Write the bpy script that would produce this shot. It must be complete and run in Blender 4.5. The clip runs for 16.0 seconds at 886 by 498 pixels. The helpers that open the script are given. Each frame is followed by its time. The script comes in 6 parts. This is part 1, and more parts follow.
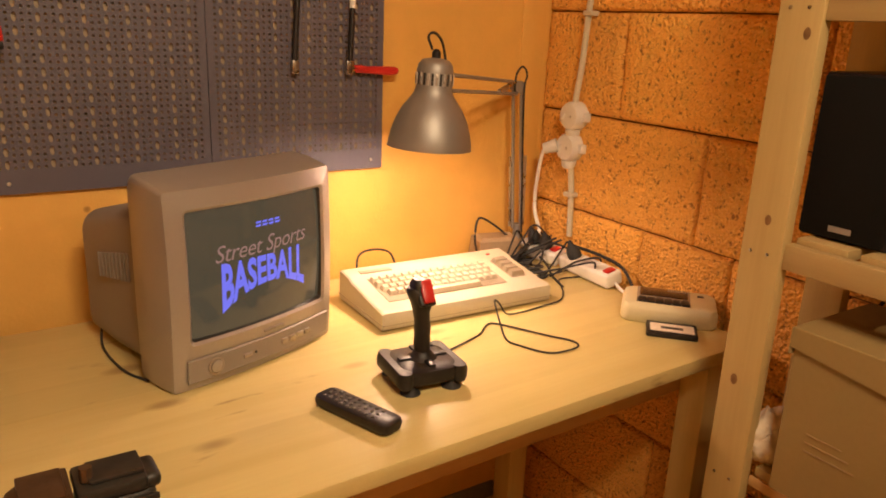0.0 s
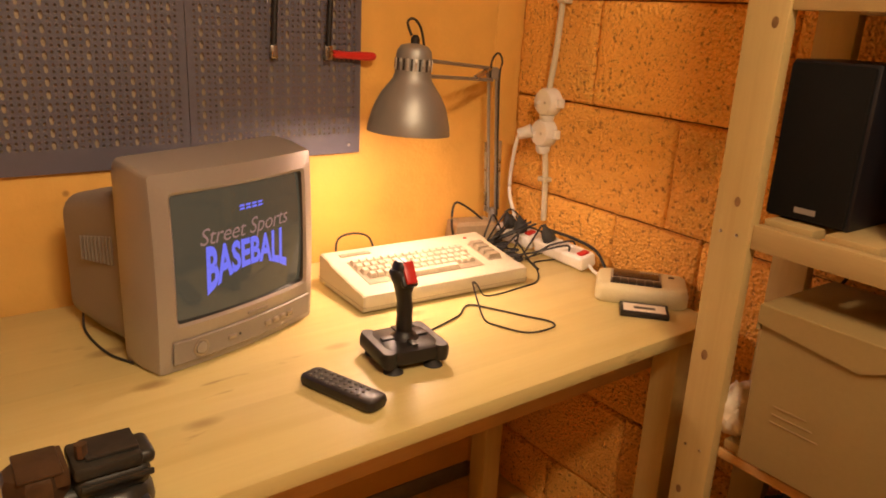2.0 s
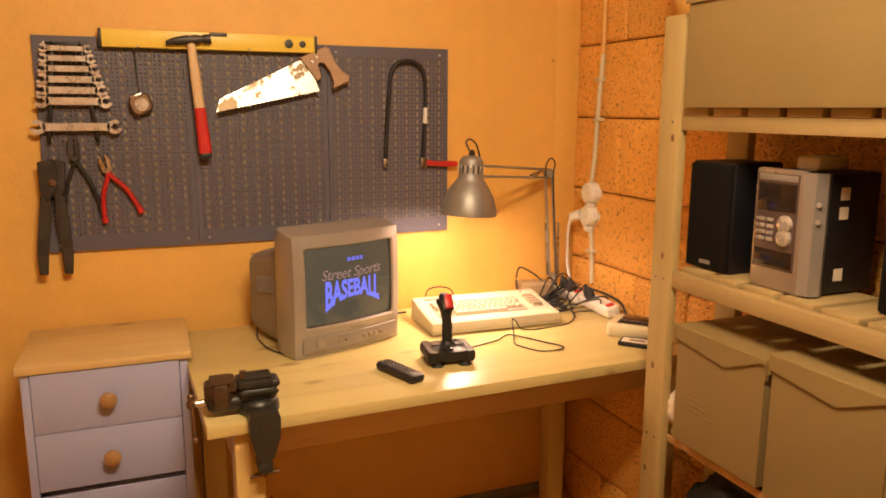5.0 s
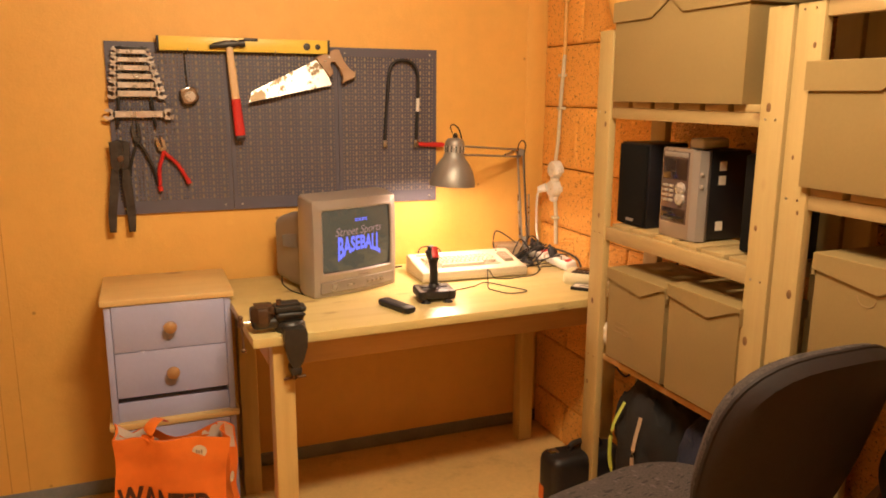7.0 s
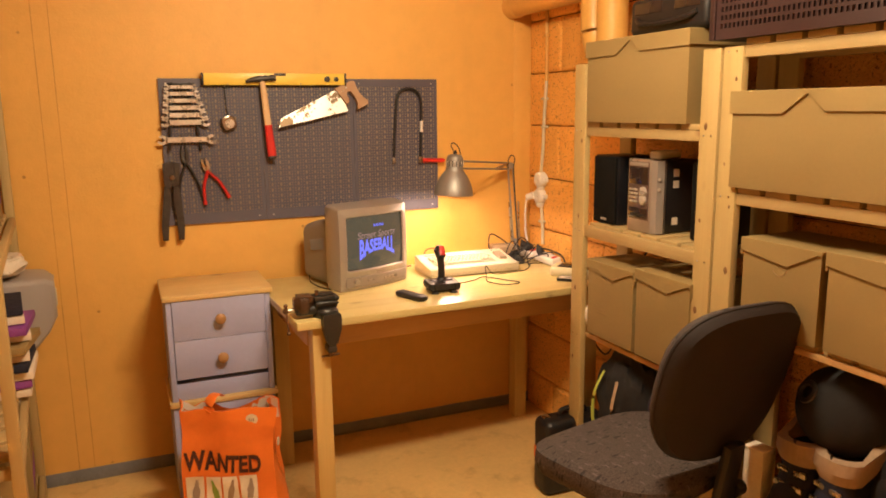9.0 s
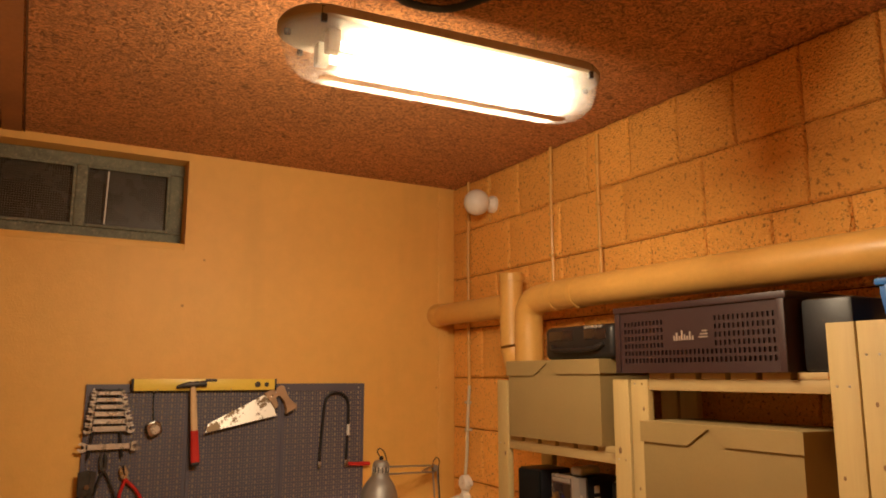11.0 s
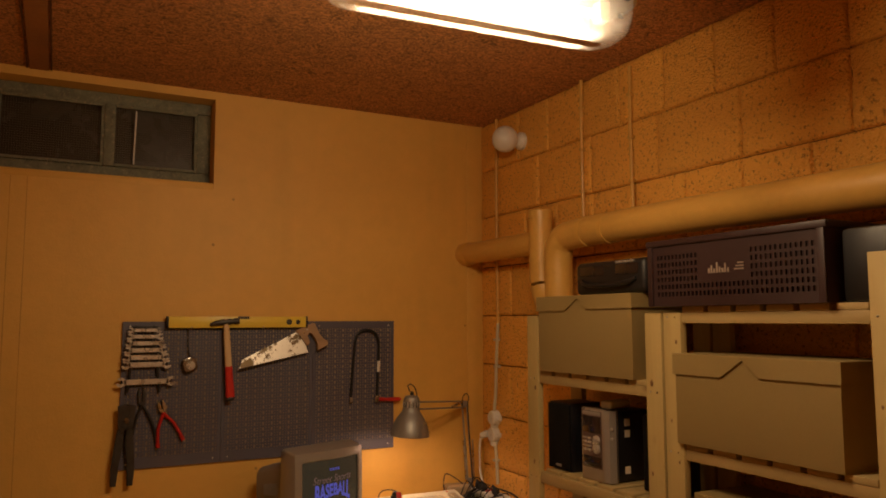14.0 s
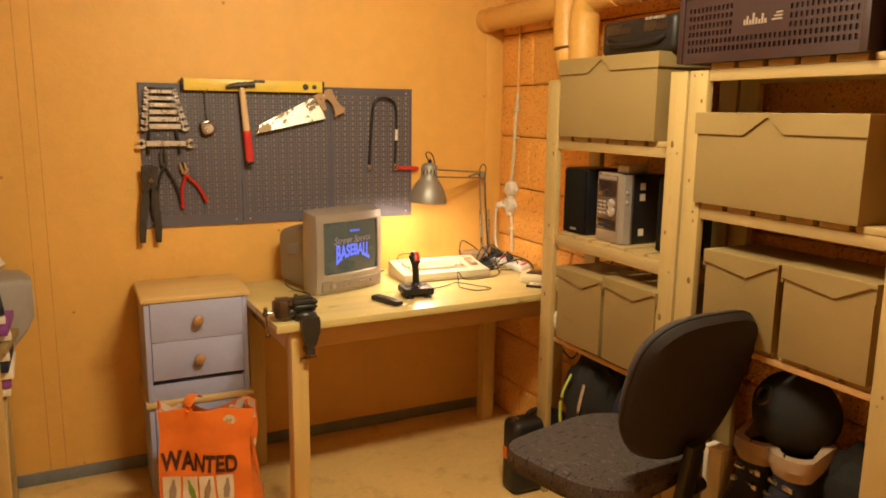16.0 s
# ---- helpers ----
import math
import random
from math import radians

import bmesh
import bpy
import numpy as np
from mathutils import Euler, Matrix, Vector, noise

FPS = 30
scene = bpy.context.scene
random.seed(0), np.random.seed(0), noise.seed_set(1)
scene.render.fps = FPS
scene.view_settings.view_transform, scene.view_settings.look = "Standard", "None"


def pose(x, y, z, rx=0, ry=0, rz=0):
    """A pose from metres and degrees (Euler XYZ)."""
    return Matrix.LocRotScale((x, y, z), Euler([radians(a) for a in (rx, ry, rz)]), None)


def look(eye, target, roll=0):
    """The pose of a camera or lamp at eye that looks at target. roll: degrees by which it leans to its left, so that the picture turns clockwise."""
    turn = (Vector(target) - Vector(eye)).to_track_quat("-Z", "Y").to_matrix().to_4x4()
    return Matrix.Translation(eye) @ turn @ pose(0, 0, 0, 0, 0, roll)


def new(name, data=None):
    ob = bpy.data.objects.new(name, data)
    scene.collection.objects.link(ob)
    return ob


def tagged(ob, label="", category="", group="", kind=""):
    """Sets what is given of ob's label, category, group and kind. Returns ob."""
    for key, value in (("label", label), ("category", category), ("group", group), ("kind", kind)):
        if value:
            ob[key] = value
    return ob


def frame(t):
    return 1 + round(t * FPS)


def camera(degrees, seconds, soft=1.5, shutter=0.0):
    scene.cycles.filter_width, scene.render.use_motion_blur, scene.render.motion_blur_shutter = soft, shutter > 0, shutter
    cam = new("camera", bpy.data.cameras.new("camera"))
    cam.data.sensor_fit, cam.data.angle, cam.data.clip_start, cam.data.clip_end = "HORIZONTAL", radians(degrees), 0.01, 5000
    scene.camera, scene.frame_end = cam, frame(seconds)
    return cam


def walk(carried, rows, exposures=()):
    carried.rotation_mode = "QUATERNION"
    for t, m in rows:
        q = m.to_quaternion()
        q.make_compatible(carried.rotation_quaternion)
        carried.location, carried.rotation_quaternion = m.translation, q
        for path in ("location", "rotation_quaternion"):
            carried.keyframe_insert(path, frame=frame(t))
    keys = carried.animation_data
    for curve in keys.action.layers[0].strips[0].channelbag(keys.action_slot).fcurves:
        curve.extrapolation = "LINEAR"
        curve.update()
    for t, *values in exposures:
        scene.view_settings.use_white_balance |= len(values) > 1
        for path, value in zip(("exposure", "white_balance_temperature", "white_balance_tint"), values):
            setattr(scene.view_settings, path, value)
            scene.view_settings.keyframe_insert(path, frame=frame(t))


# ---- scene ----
cam = camera(61.1, 16.0, soft=1.8)
PATH = [
    (0, (0.016, -0.003, 1.381), (1.078, 1.592, 0.807), 2.4),
    (0.5, (-0.02, -0.003, 1.379), (1.084, 1.559, 0.793), 3.1),
    (1, (-0.023, -0.001, 1.377), (1.091, 1.557, 0.802), 2.7),
    (1.5, (-0.024, -0.006, 1.378), (1.107, 1.533, 0.784), 2.8),
    (2, (-0.019, -0.016, 1.379), (1.108, 1.523, 0.778), 2.9),
    (2.5, (0.014, -0.071, 1.389), (1.096, 1.512, 0.821), 2.0),
    (3, (0.078, -0.196, 1.399), (1.027, 1.49, 0.893), 1.9),
    (3.5, (0.093, -0.31, 1.411), (0.936, 1.442, 0.943), 0.8),
    (4, (0.038, -0.43, 1.422), (0.87, 1.336, 0.989), 0.5),
    (4.2, (0.002, -0.502, 1.426), (0.813, 1.279, 1.016), 0.4),
    (6.3, (-0.155, -1.124, 1.488), (0.508, 0.73, 1.135), 0.1),
    (6.5, (-0.187, -1.166, 1.489), (0.511, 0.669, 1.112), -0.2),
    (7, (-0.24, -1.294, 1.479), (0.487, 0.524, 1.071), 0.4),
    (7.5, (-0.256, -1.411, 1.489), (0.48, 0.408, 1.101), 0.9),
    (8, (-0.276, -1.546, 1.489), (0.37, 0.3, 1.074), 1.6),
    (8.5, (-0.345, -1.627, 1.506), (0.305, 0.221, 1.105), 1.2),
    (9, (-0.488, -1.699, 1.512), (0.278, 0.112, 1.143), -0.7),
    (9.5, (-0.556, -1.745, 1.542), (0.287, 0.048, 1.269), 0.1),
    (10, (-0.561, -1.78, 1.604), (0.344, 0.003, 1.55), 0.3),
    (10.2, (-0.57, -1.788, 1.638), (0.364, -0.02, 1.678), 0.4),
    (12.3, (-0.583, -1.806, 1.69), (0.357, -0.119, 2.209), -0.2),
    (12.5, (-0.589, -1.81, 1.688), (0.355, -0.12, 2.192), -0.2),
    (13, (-0.608, -1.811, 1.684), (0.339, -0.109, 2.14), -0.3),
    (13.5, (-0.597, -1.793, 1.676), (0.331, -0.06, 2.04), -0.1),
    (14, (-0.584, -1.771, 1.647), (0.329, -0.002, 1.835), -0.1),
    (14.5, (-0.593, -1.757, 1.601), (0.31, 0.027, 1.59), 0.2),
    (15, (-0.6, -1.754, 1.563), (0.295, 0.026, 1.384), 0.8),
    (15.5, (-0.581, -1.744, 1.551), (0.303, 0.025, 1.253), 0.9),
    (16, (-0.579, -1.756, 1.541), (0.285, 0.011, 1.181), 0.7),
]
EXPOSURES = [(0.0, 0.36, 6600, 12), (2.0, 0.36, 6600, 12), (4.2, 0.56, 6550, 10), (6.3, 0.85, 6250, 8), (8.0, 0.88, 6250, 8), (9.0, 0.88, 6250, 8), (9.6, 0.82, 6050, 9), (10.2, 0.66, 6100, 9), (11.2, -0.2, 6300, 10), (12.3, -1.12, 6600, 14), (13.3, -1.14, 6700, 14), (14.0, -1.1, 7200, 13), (14.4, -0.05, 6700, 11), (14.9, 0.6, 6150, 8), (15.5, 0.78, 5800, 4), (16.0, 0.78, 5950, -7)]
walk(cam, [(t, look(eye, target, roll)) for t, eye, target, roll in PATH], EXPOSURES)

# ---- light ----
world = bpy.data.worlds.new("world")
world.use_nodes = True
world.node_tree.nodes["Background"].inputs[0].default_value = (0.02, 0.025, 0.04, 1)
world.node_tree.nodes["Background"].inputs[1].default_value = 0.1
scene.world = world
WARM = (1.0, 0.745, 0.465)


def lamp(name, kind, m, power, colour, **more):
    data = bpy.data.lights.new(name, kind)
    data.energy, data.color = power, colour
    for key, value in more.items():
        if key == "size":
            data.shape, data.size, data.size_y = "RECTANGLE", value[0], value[1]
        if key == "radius":
            data.shadow_soft_size = value
    ob = new(name, data)
    ob.matrix_world = m
    return ob


# tubes of the ceiling fixture; bulb of the desk lamp
for turn, away in ((90, 0.06), (-90, -0.06)):
    lamp("ceiling_tube_light", "AREA", pose(0.241, -0.368 + away, 2.350, turn, 0, -3 if turn > 0 else 3), 11.5, WARM, size=(0.56, 0.05))
lamp("ceiling_tube_glow", "AREA", pose(0.241, -0.368, 2.318, 0, 0, -3), 16.5, WARM, size=(0.56, 0.10))
lamp("desk_bulb_light", "POINT", pose(0.823, 1.275, 1.168), 2.5, (1.0, 0.58, 0.60), radius=0.03)

# ---- materials ----


def nodes_of(name):
    m = bpy.data.materials.new(name)
    m.use_nodes = True
    t = m.node_tree
    return m, t, t.nodes["Principled BSDF"]


def add(t, kind, **sets):
    n = t.nodes.new(kind)
    for key, value in sets.items():
        n.inputs[key].default_value = value
    return n


def coords(t, stretch=(1, 1, 1), own=True):
    """Object coordinates in metres, shifted by each object's own random number."""
    tc = add(t, "ShaderNodeTexCoord")
    mp = add(t, "ShaderNodeMapping")
    mp.inputs["Scale"].default_value = stretch
    t.links.new(tc.outputs["Object"], mp.inputs["Vector"])
    if own:
        info = add(t, "ShaderNodeObjectInfo")
        mul = t.nodes.new("ShaderNodeVectorMath")
        mul.operation = "SCALE"
        mul.inputs[0].default_value = (7.3, 11.1, 5.7)
        t.links.new(info.outputs["Random"], mul.inputs["Scale"])
        t.links.new(mul.outputs[0], mp.inputs["Location"])
    return mp.outputs[0]


def noise_of(t, vec, scale, detail=4, rough=0.55):
    n = add(t, "ShaderNodeTexNoise", Scale=scale, Detail=detail, Roughness=rough)
    t.links.new(vec, n.inputs["Vector"])
    return n.outputs["Fac"]


def ramp(t, fac, stops):
    r = add(t, "ShaderNodeValToRGB")
    e = r.color_ramp.elements
    while len(e) < len(stops):
        e.new(0.5)
    for k, (p, c) in zip(e, stops):
        k.position, k.color = p, (*c, 1) if len(c) == 3 else c
    t.links.new(fac, r.inputs["Fac"])
    return r.outputs["Color"]


def mix(t, fac, a, b, blend="MIX"):
    n = t.nodes.new("ShaderNodeMix")
    n.data_type, n.blend_type = "RGBA", blend
    for socket, v in ((n.inputs["Factor"], fac), (n.inputs[6], a), (n.inputs[7], b)):
        if hasattr(v, "links"):
            t.links.new(v, socket)
        else:
            socket.default_value = v if not isinstance(v, tuple) else (*v, 1)[:4]
    return n.outputs[2]


def bump(t, height, bsdf, strength, distance):
    b = add(t, "ShaderNodeBump", Strength=strength, Distance=distance)
    t.links.new(height, b.inputs["Height"])
    t.links.new(b.outputs[0], bsdf.inputs["Normal"])


def shade(c, f):
    return tuple(min(1.0, v * f) for v in c)


def mat(name, col, rough=0.5, metal=0.0, vary=0.12, big=4.0, fine=90.0, relief=0.1, depth=0.0008, coat=0.0, spec=0.5, dirt=None):
    """A worn plain surface: two scales of tone, fine relief, uneven gloss, and dirt patches if given."""
    m, t, b = nodes_of(name)
    v = coords(t)
    n1, n2 = noise_of(t, v, big), noise_of(t, v, fine, 3)
    c = ramp(t, n1, [(0.3, shade(col, 1 - vary)), (0.7, shade(col, 1 + vary))])
    c = mix(t, 0.25, c, ramp(t, n2, [(0.3, shade(col, 1 - 1.5 * vary)), (0.7, shade(col, 1 + 1.5 * vary))]))
    if dirt:
        n3 = noise_of(t, v, big * 3.1, 6, 0.65)
        c = mix(t, ramp(t, n3, [(0.55, (0, 0, 0)), (0.75, (0.7, 0.7, 0.7))]), c, dirt)
    t.links.new(c, b.inputs["Base Color"])
    r = ramp(t, n1, [(0.3, (max(0, rough - 0.08),) * 3), (0.7, (min(1, rough + 0.08),) * 3)])
    t.links.new(r, b.inputs["Roughness"])
    b.inputs["Metallic"].default_value = metal
    b.inputs["Specular IOR Level"].default_value = spec
    b.inputs["Coat Weight"].default_value = coat
    if relief:
        bump(t, n2, b, relief, depth)
    return m


def wood(name, light, dark, along="Z", rough=0.5, knots=True, coat=0.0, grain=26.0, boards=0.0):
    """Pine: long grain, growth bands and scattered knots, with the grain along one axis."""
    m, t, b = nodes_of(name)
    lo, hi = 0.06, 1.0
    s = {"X": (lo, hi, hi), "Y": (hi, lo, hi), "Z": (hi, hi, lo)}[along]
    v = coords(t, s)
    bands = noise_of(t, v, grain, 5, 0.6)
    fine = noise_of(t, v, grain * 7, 3)
    c = ramp(t, bands, [(0.25, dark), (0.5, light), (0.62, shade(light, 1.06)), (0.8, shade(dark, 1.1))])
    c = mix(t, 0.22, c, ramp(t, fine, [(0.3, shade(dark, 0.8)), (0.7, light)]))
    tone = noise_of(t, coords(t, (1, 1, 1)), 2.5, 2)
    c = mix(t, 0.35, c, mix(t, tone, shade(light, 0.78), shade(light, 1.08)))
    if knots:
        k = {"X": (0.45, 1, 1), "Y": (1, 0.45, 1), "Z": (1, 1, 0.45)}[along]
        vor = add(t, "ShaderNodeTexVoronoi", Scale=7.0)
        t.links.new(coords(t, k), vor.inputs["Vector"])
        mask = ramp(t, vor.outputs["Distance"], [(0.0, (0.9, 0.9, 0.9)), (0.07, (0.65, 0.65, 0.65)), (0.13, (0, 0, 0))])
        c = mix(t, mask, c, (0.2, 0.095, 0.035))
    if boards:
        # glued staves, each with its own tone, and brown pitch marks along the grain
        tc = add(t, "ShaderNodeTexCoord")
        sep = t.nodes.new("ShaderNodeSeparateXYZ")
        t.links.new(tc.outputs["Object"], sep.inputs[0])
        div, flo = t.nodes.new("ShaderNodeMath"), t.nodes.new("ShaderNodeMath")
        div.operation, flo.operation = "DIVIDE", "FLOOR"
        div.inputs[1].default_value = boards
        t.links.new(sep.outputs["Y"], div.inputs[0])
        t.links.new(div.outputs[0], flo.inputs[0])
        white = t.nodes.new("ShaderNodeTexWhiteNoise")
        white.noise_dimensions = "1D"
        t.links.new(flo.outputs[0], white.inputs["W"])
        c = mix(t, 0.22, c, mix(t, white.outputs["Value"], shade(light, 0.72), shade(light, 1.12)))
        marks = noise_of(t, coords(t, (0.28, 1, 1)), 12, 4, 0.62)
        c = mix(t, ramp(t, marks, [(0.66, (0, 0, 0)), (0.72, (0.7, 0.7, 0.7))]), c, (0.22, 0.12, 0.05))
        wear = noise_of(t, coords(t, (1, 1, 1)), 6, 5, 0.6)
        t.links.new(ramp(t, wear, [(0.3, (rough - 0.08,) * 3), (0.7, (rough + 0.16,) * 3)]), b.inputs["Roughness"])
    t.links.new(c, b.inputs["Base Color"])
    if not boards:
        b.inputs["Roughness"].default_value = rough
    b.inputs["Coat Weight"].default_value = coat
    b.inputs["Coat Roughness"].default_value = 0.25
    bump(t, fine, b, 0.12, 0.0006)
    return m


def painted_wall(name, col, spots=True):
    """Rolled and patched paint on plaster, with scuffs and small chips."""
    m, t, b = nodes_of(name)
    v = coords(t, own=False)
    n1, n2, n3 = noise_of(t, v, 1.3, 5), noise_of(t, v, 160, 3), noise_of(t, v, 14, 6, 0.65)
    c = ramp(t, n1, [(0.3, shade(col, 0.9)), (0.7, shade(col, 1.07))])
    c = mix(t, 0.3, c, ramp(t, n3, [(0.3, shade(col, 0.85)), (0.7, shade(col, 1.1))]))
    if spots:
        vor = add(t, "ShaderNodeTexVoronoi", Scale=6.0)
        t.links.new(v, vor.inputs["Vector"])
        mask = ramp(t, vor.outputs["Distance"], [(0.0, (0.8, 0.8, 0.8)), (0.025, (0.6, 0.6, 0.6)), (0.05, (0, 0, 0))])
        c = mix(t, mask, c, (0.25, 0.1, 0.02))
    streak = noise_of(t, coords(t, (1, 1, 0.12), own=False), 5, 4)
    c = mix(t, ramp(t, streak, [(0.55, (0, 0, 0)), (0.8, (0.35, 0.35, 0.35))]), c, shade(col, 0.7))
    t.links.new(c, b.inputs["Base Color"])
    b.inputs["Roughness"].default_value = 0.55
    both = t.nodes.new("ShaderNodeMath")
    both.operation = "MULTIPLY_ADD"
    both.inputs[1].default_value = 3.0
    t.links.new(n3, both.inputs[0])
    t.links.new(n2, both.inputs[2])
    bump(t, both.outputs[0], b, 0.35, 0.0022)
    return m


def porous_block(name, col):
    """Paint over coarse lightweight-aggregate block: open pores between lumps, with their shade put into the colour."""
    m, t, b = nodes_of(name)
    v = coords(t)
    vor = add(t, "ShaderNodeTexVoronoi", Scale=130.0)
    t.links.new(v, vor.inputs["Vector"])
    n1, n2, n3 = noise_of(t, v, 92, 4, 0.62), noise_of(t, v, 3, 3), noise_of(t, v, 30, 5, 0.65)
    info = add(t, "ShaderNodeObjectInfo")
    c = mix(t, info.outputs["Random"], shade(col, 0.86), shade(col, 1.08))
    c = mix(t, 0.4, c, ramp(t, n2, [(0.3, shade(col, 0.82)), (0.7, shade(col, 1.12))]))
    # shade in the hollows, painted as a darker orange where the relief is low
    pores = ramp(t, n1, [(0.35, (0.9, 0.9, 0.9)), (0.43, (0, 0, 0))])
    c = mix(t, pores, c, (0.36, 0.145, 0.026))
    worn = ramp(t, n3, [(0.63, (0, 0, 0)), (0.72, (0.55, 0.55, 0.55))])
    c = mix(t, worn, c, shade(col, 0.62))
    t.links.new(c, b.inputs["Base Color"])
    b.inputs["Roughness"].default_value = 0.6
    h = t.nodes.new("ShaderNodeMath")
    h.operation = "ADD"
    t.links.new(n1, h.inputs[0])
    t.links.new(vor.outputs["Distance"], h.inputs[1])
    bump(t, h.outputs[0], b, 0.9, 0.007)
    return m


def glow(name, col, strength, rough=0.3, body=0.5):
    m, t, b = nodes_of(name)
    b.inputs["Base Color"].default_value = (*shade(col, body), 1)
    b.inputs["Emission Color"].default_value = (*col, 1)
    b.inputs["Emission Strength"].default_value = strength
    b.inputs["Roughness"].default_value = rough
    return m


ORANGE = (0.764, 0.444, 0.105)
M_wall = painted_wall("orange_plaster_paint", ORANGE)
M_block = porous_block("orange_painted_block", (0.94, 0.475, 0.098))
M_mortar = mat("orange_mortar", (0.13, 0.052, 0.012), 0.9, vary=0.4, big=20, fine=150, relief=0.7, depth=0.004)


def wood_wool(name, col):
    """Painted wood-wool board: coarse curled fibres, the shade in their gaps put into the colour."""
    m, t, b = nodes_of(name)
    v = coords(t, own=False)
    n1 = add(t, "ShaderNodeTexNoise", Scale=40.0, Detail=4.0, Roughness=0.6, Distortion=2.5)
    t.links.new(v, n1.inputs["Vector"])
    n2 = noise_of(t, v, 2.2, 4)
    # the relief's noise also paints the gaps' shade, down to 12% of the colour
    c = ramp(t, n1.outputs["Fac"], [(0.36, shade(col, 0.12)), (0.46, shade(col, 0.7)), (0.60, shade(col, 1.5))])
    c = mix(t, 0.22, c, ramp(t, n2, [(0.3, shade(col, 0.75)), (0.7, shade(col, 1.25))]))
    t.links.new(c, b.inputs["Base Color"])
    b.inputs["Roughness"].default_value = 0.85
    bump(t, n1.outputs["Fac"], b, 1.0, 0.012)
    return m


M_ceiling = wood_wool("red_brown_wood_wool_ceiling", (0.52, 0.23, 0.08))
M_ceilboard = mat("painted_ceiling_board", (0.34, 0.15, 0.05), 0.8, vary=0.2, fine=60, relief=0.3)
M_floor = mat("ochre_floor_paint", (0.74, 0.51, 0.20), 0.42, vary=0.12, big=2.5, fine=60, relief=0.08, dirt=(0.4, 0.24, 0.09))
M_seam = mat("painted_seam", (0.605, 0.322, 0.070), 0.7, vary=0.2, big=9, fine=60)
M_backing = mat("pale_backing", (0.42, 0.33, 0.23), 0.9, vary=0.1, fine=80)
M_skirt = mat("grey_floor_edge_paint", (0.20, 0.22, 0.25), 0.5, vary=0.2, big=12)
M_desk = wood("lacquered_pine_board", (0.64, 0.525, 0.225), (0.54, 0.405, 0.145), "X", 0.40, coat=0.12, grain=18, boards=0.095)
M_leg = wood("pine_leg", (0.62, 0.45, 0.17), (0.5, 0.31, 0.1), "Z", 0.45, knots=False)
M_apron = wood("pine_apron", (0.62, 0.38, 0.16), (0.48, 0.27, 0.1), "X", 0.5, knots=False)
M_post = wood("raw_pine_post", (0.495, 0.365, 0.15), (0.41, 0.285, 0.10), "Z", 0.6)
M_slat = wood("raw_pine_slat", (0.455, 0.328, 0.142), (0.375, 0.26, 0.10), "X", 0.6)
M_rail = wood("raw_pine_rail", (0.455, 0.328, 0.142), (0.375, 0.26, 0.10), "Y", 0.6)
M_pinetop = wood("pine_cabinet_top", (0.69, 0.50, 0.22), (0.60, 0.39, 0.14), "X", 0.35, coat=0.3)
M_knob = wood("turned_pine_knob", (0.42, 0.24, 0.10), (0.3, 0.16, 0.06), "Y", 0.35, knots=False, coat=0.3)
M_lilac = mat("lilac_grey_paint", (0.40, 0.43, 0.67), 0.45, vary=0.05, fine=70, relief=0.06)
M_peg = mat("blue_grey_powder_coat", (0.104, 0.098, 0.132), 0.5, vary=0.06, fine=300, relief=0.05)
M_card = mat("brown_cardboard", (0.295, 0.207, 0.076), 0.8, vary=0.06, big=5, fine=120, relief=0.08)
M_cardcut = mat("cardboard_cut_edge", (0.3, 0.2, 0.09), 0.9, vary=0.2)
M_knot = mat("dark_pine_knot", (0.20, 0.105, 0.04), 0.6, vary=0.4, big=90, fine=300)
M_black = mat("black_plastic", (0.011, 0.010, 0.0105), 0.46, vary=0.2, fine=200, relief=0.12)
M_rubber = mat("black_rubber", (0.02, 0.02, 0.02), 0.7, vary=0.2)
M_iron = mat("painted_cast_iron", (0.022, 0.021, 0.018), 0.42, vary=0.35, big=20, fine=140, relief=0.3, dirt=(0.07, 0.045, 0.025))
M_rust = mat("worn_brown_steel", (0.20, 0.13, 0.08), 0.4, 0.8, vary=0.3, big=30)
M_jaw = mat("oily_brown_casting", (0.075, 0.042, 0.022), 0.4, 0.3, vary=0.3, big=30, fine=140, relief=0.2)
M_steel = mat("bare_steel", (0.55, 0.52, 0.48), 0.28, 1.0, vary=0.12, big=30, fine=250)
M_chrome = mat("chrome_steel", (0.62, 0.59, 0.55), 0.3, 0.55, vary=0.15, big=25, dirt=(0.3, 0.22, 0.14))
M_dark = mat("oily_dark_steel", (0.06, 0.055, 0.05), 0.45, 0.6, vary=0.3, big=25, relief=0.2)
M_red = mat("red_plastic", (0.55, 0.025, 0.02), 0.35, vary=0.1)
M_yellow = mat("yellow_enamel", (0.82, 0.61, 0.09), 0.4, vary=0.06)
M_ash = wood("ash_handle", (0.7, 0.5, 0.28), (0.55, 0.36, 0.17), "Z", 0.45, knots=False)
M_beech = wood("worn_saw_handle", (0.42, 0.26, 0.14), (0.3, 0.17, 0.08), "X", 0.5, knots=False)
M_silver = mat("silver_grey_plastic", (0.40, 0.365, 0.335), 0.33, 0.45, vary=0.04, fine=240, relief=0.06)
M_silverdark = mat("grey_plastic_back", (0.27, 0.235, 0.205), 0.5, vary=0.06, fine=240, relief=0.15)
M_bezel = mat("dark_bezel", (0.03, 0.028, 0.026), 0.35)
M_beige = mat("aged_beige_plastic", (0.58, 0.53, 0.40), 0.5, vary=0.04, fine=260, relief=0.08)
M_key = mat("cream_key_cap", (0.56, 0.49, 0.37), 0.45, vary=0.04, fine=260)
M_keyf = mat("grey_beige_key_cap", (0.33, 0.27, 0.19), 0.45, vary=0.04, fine=260)
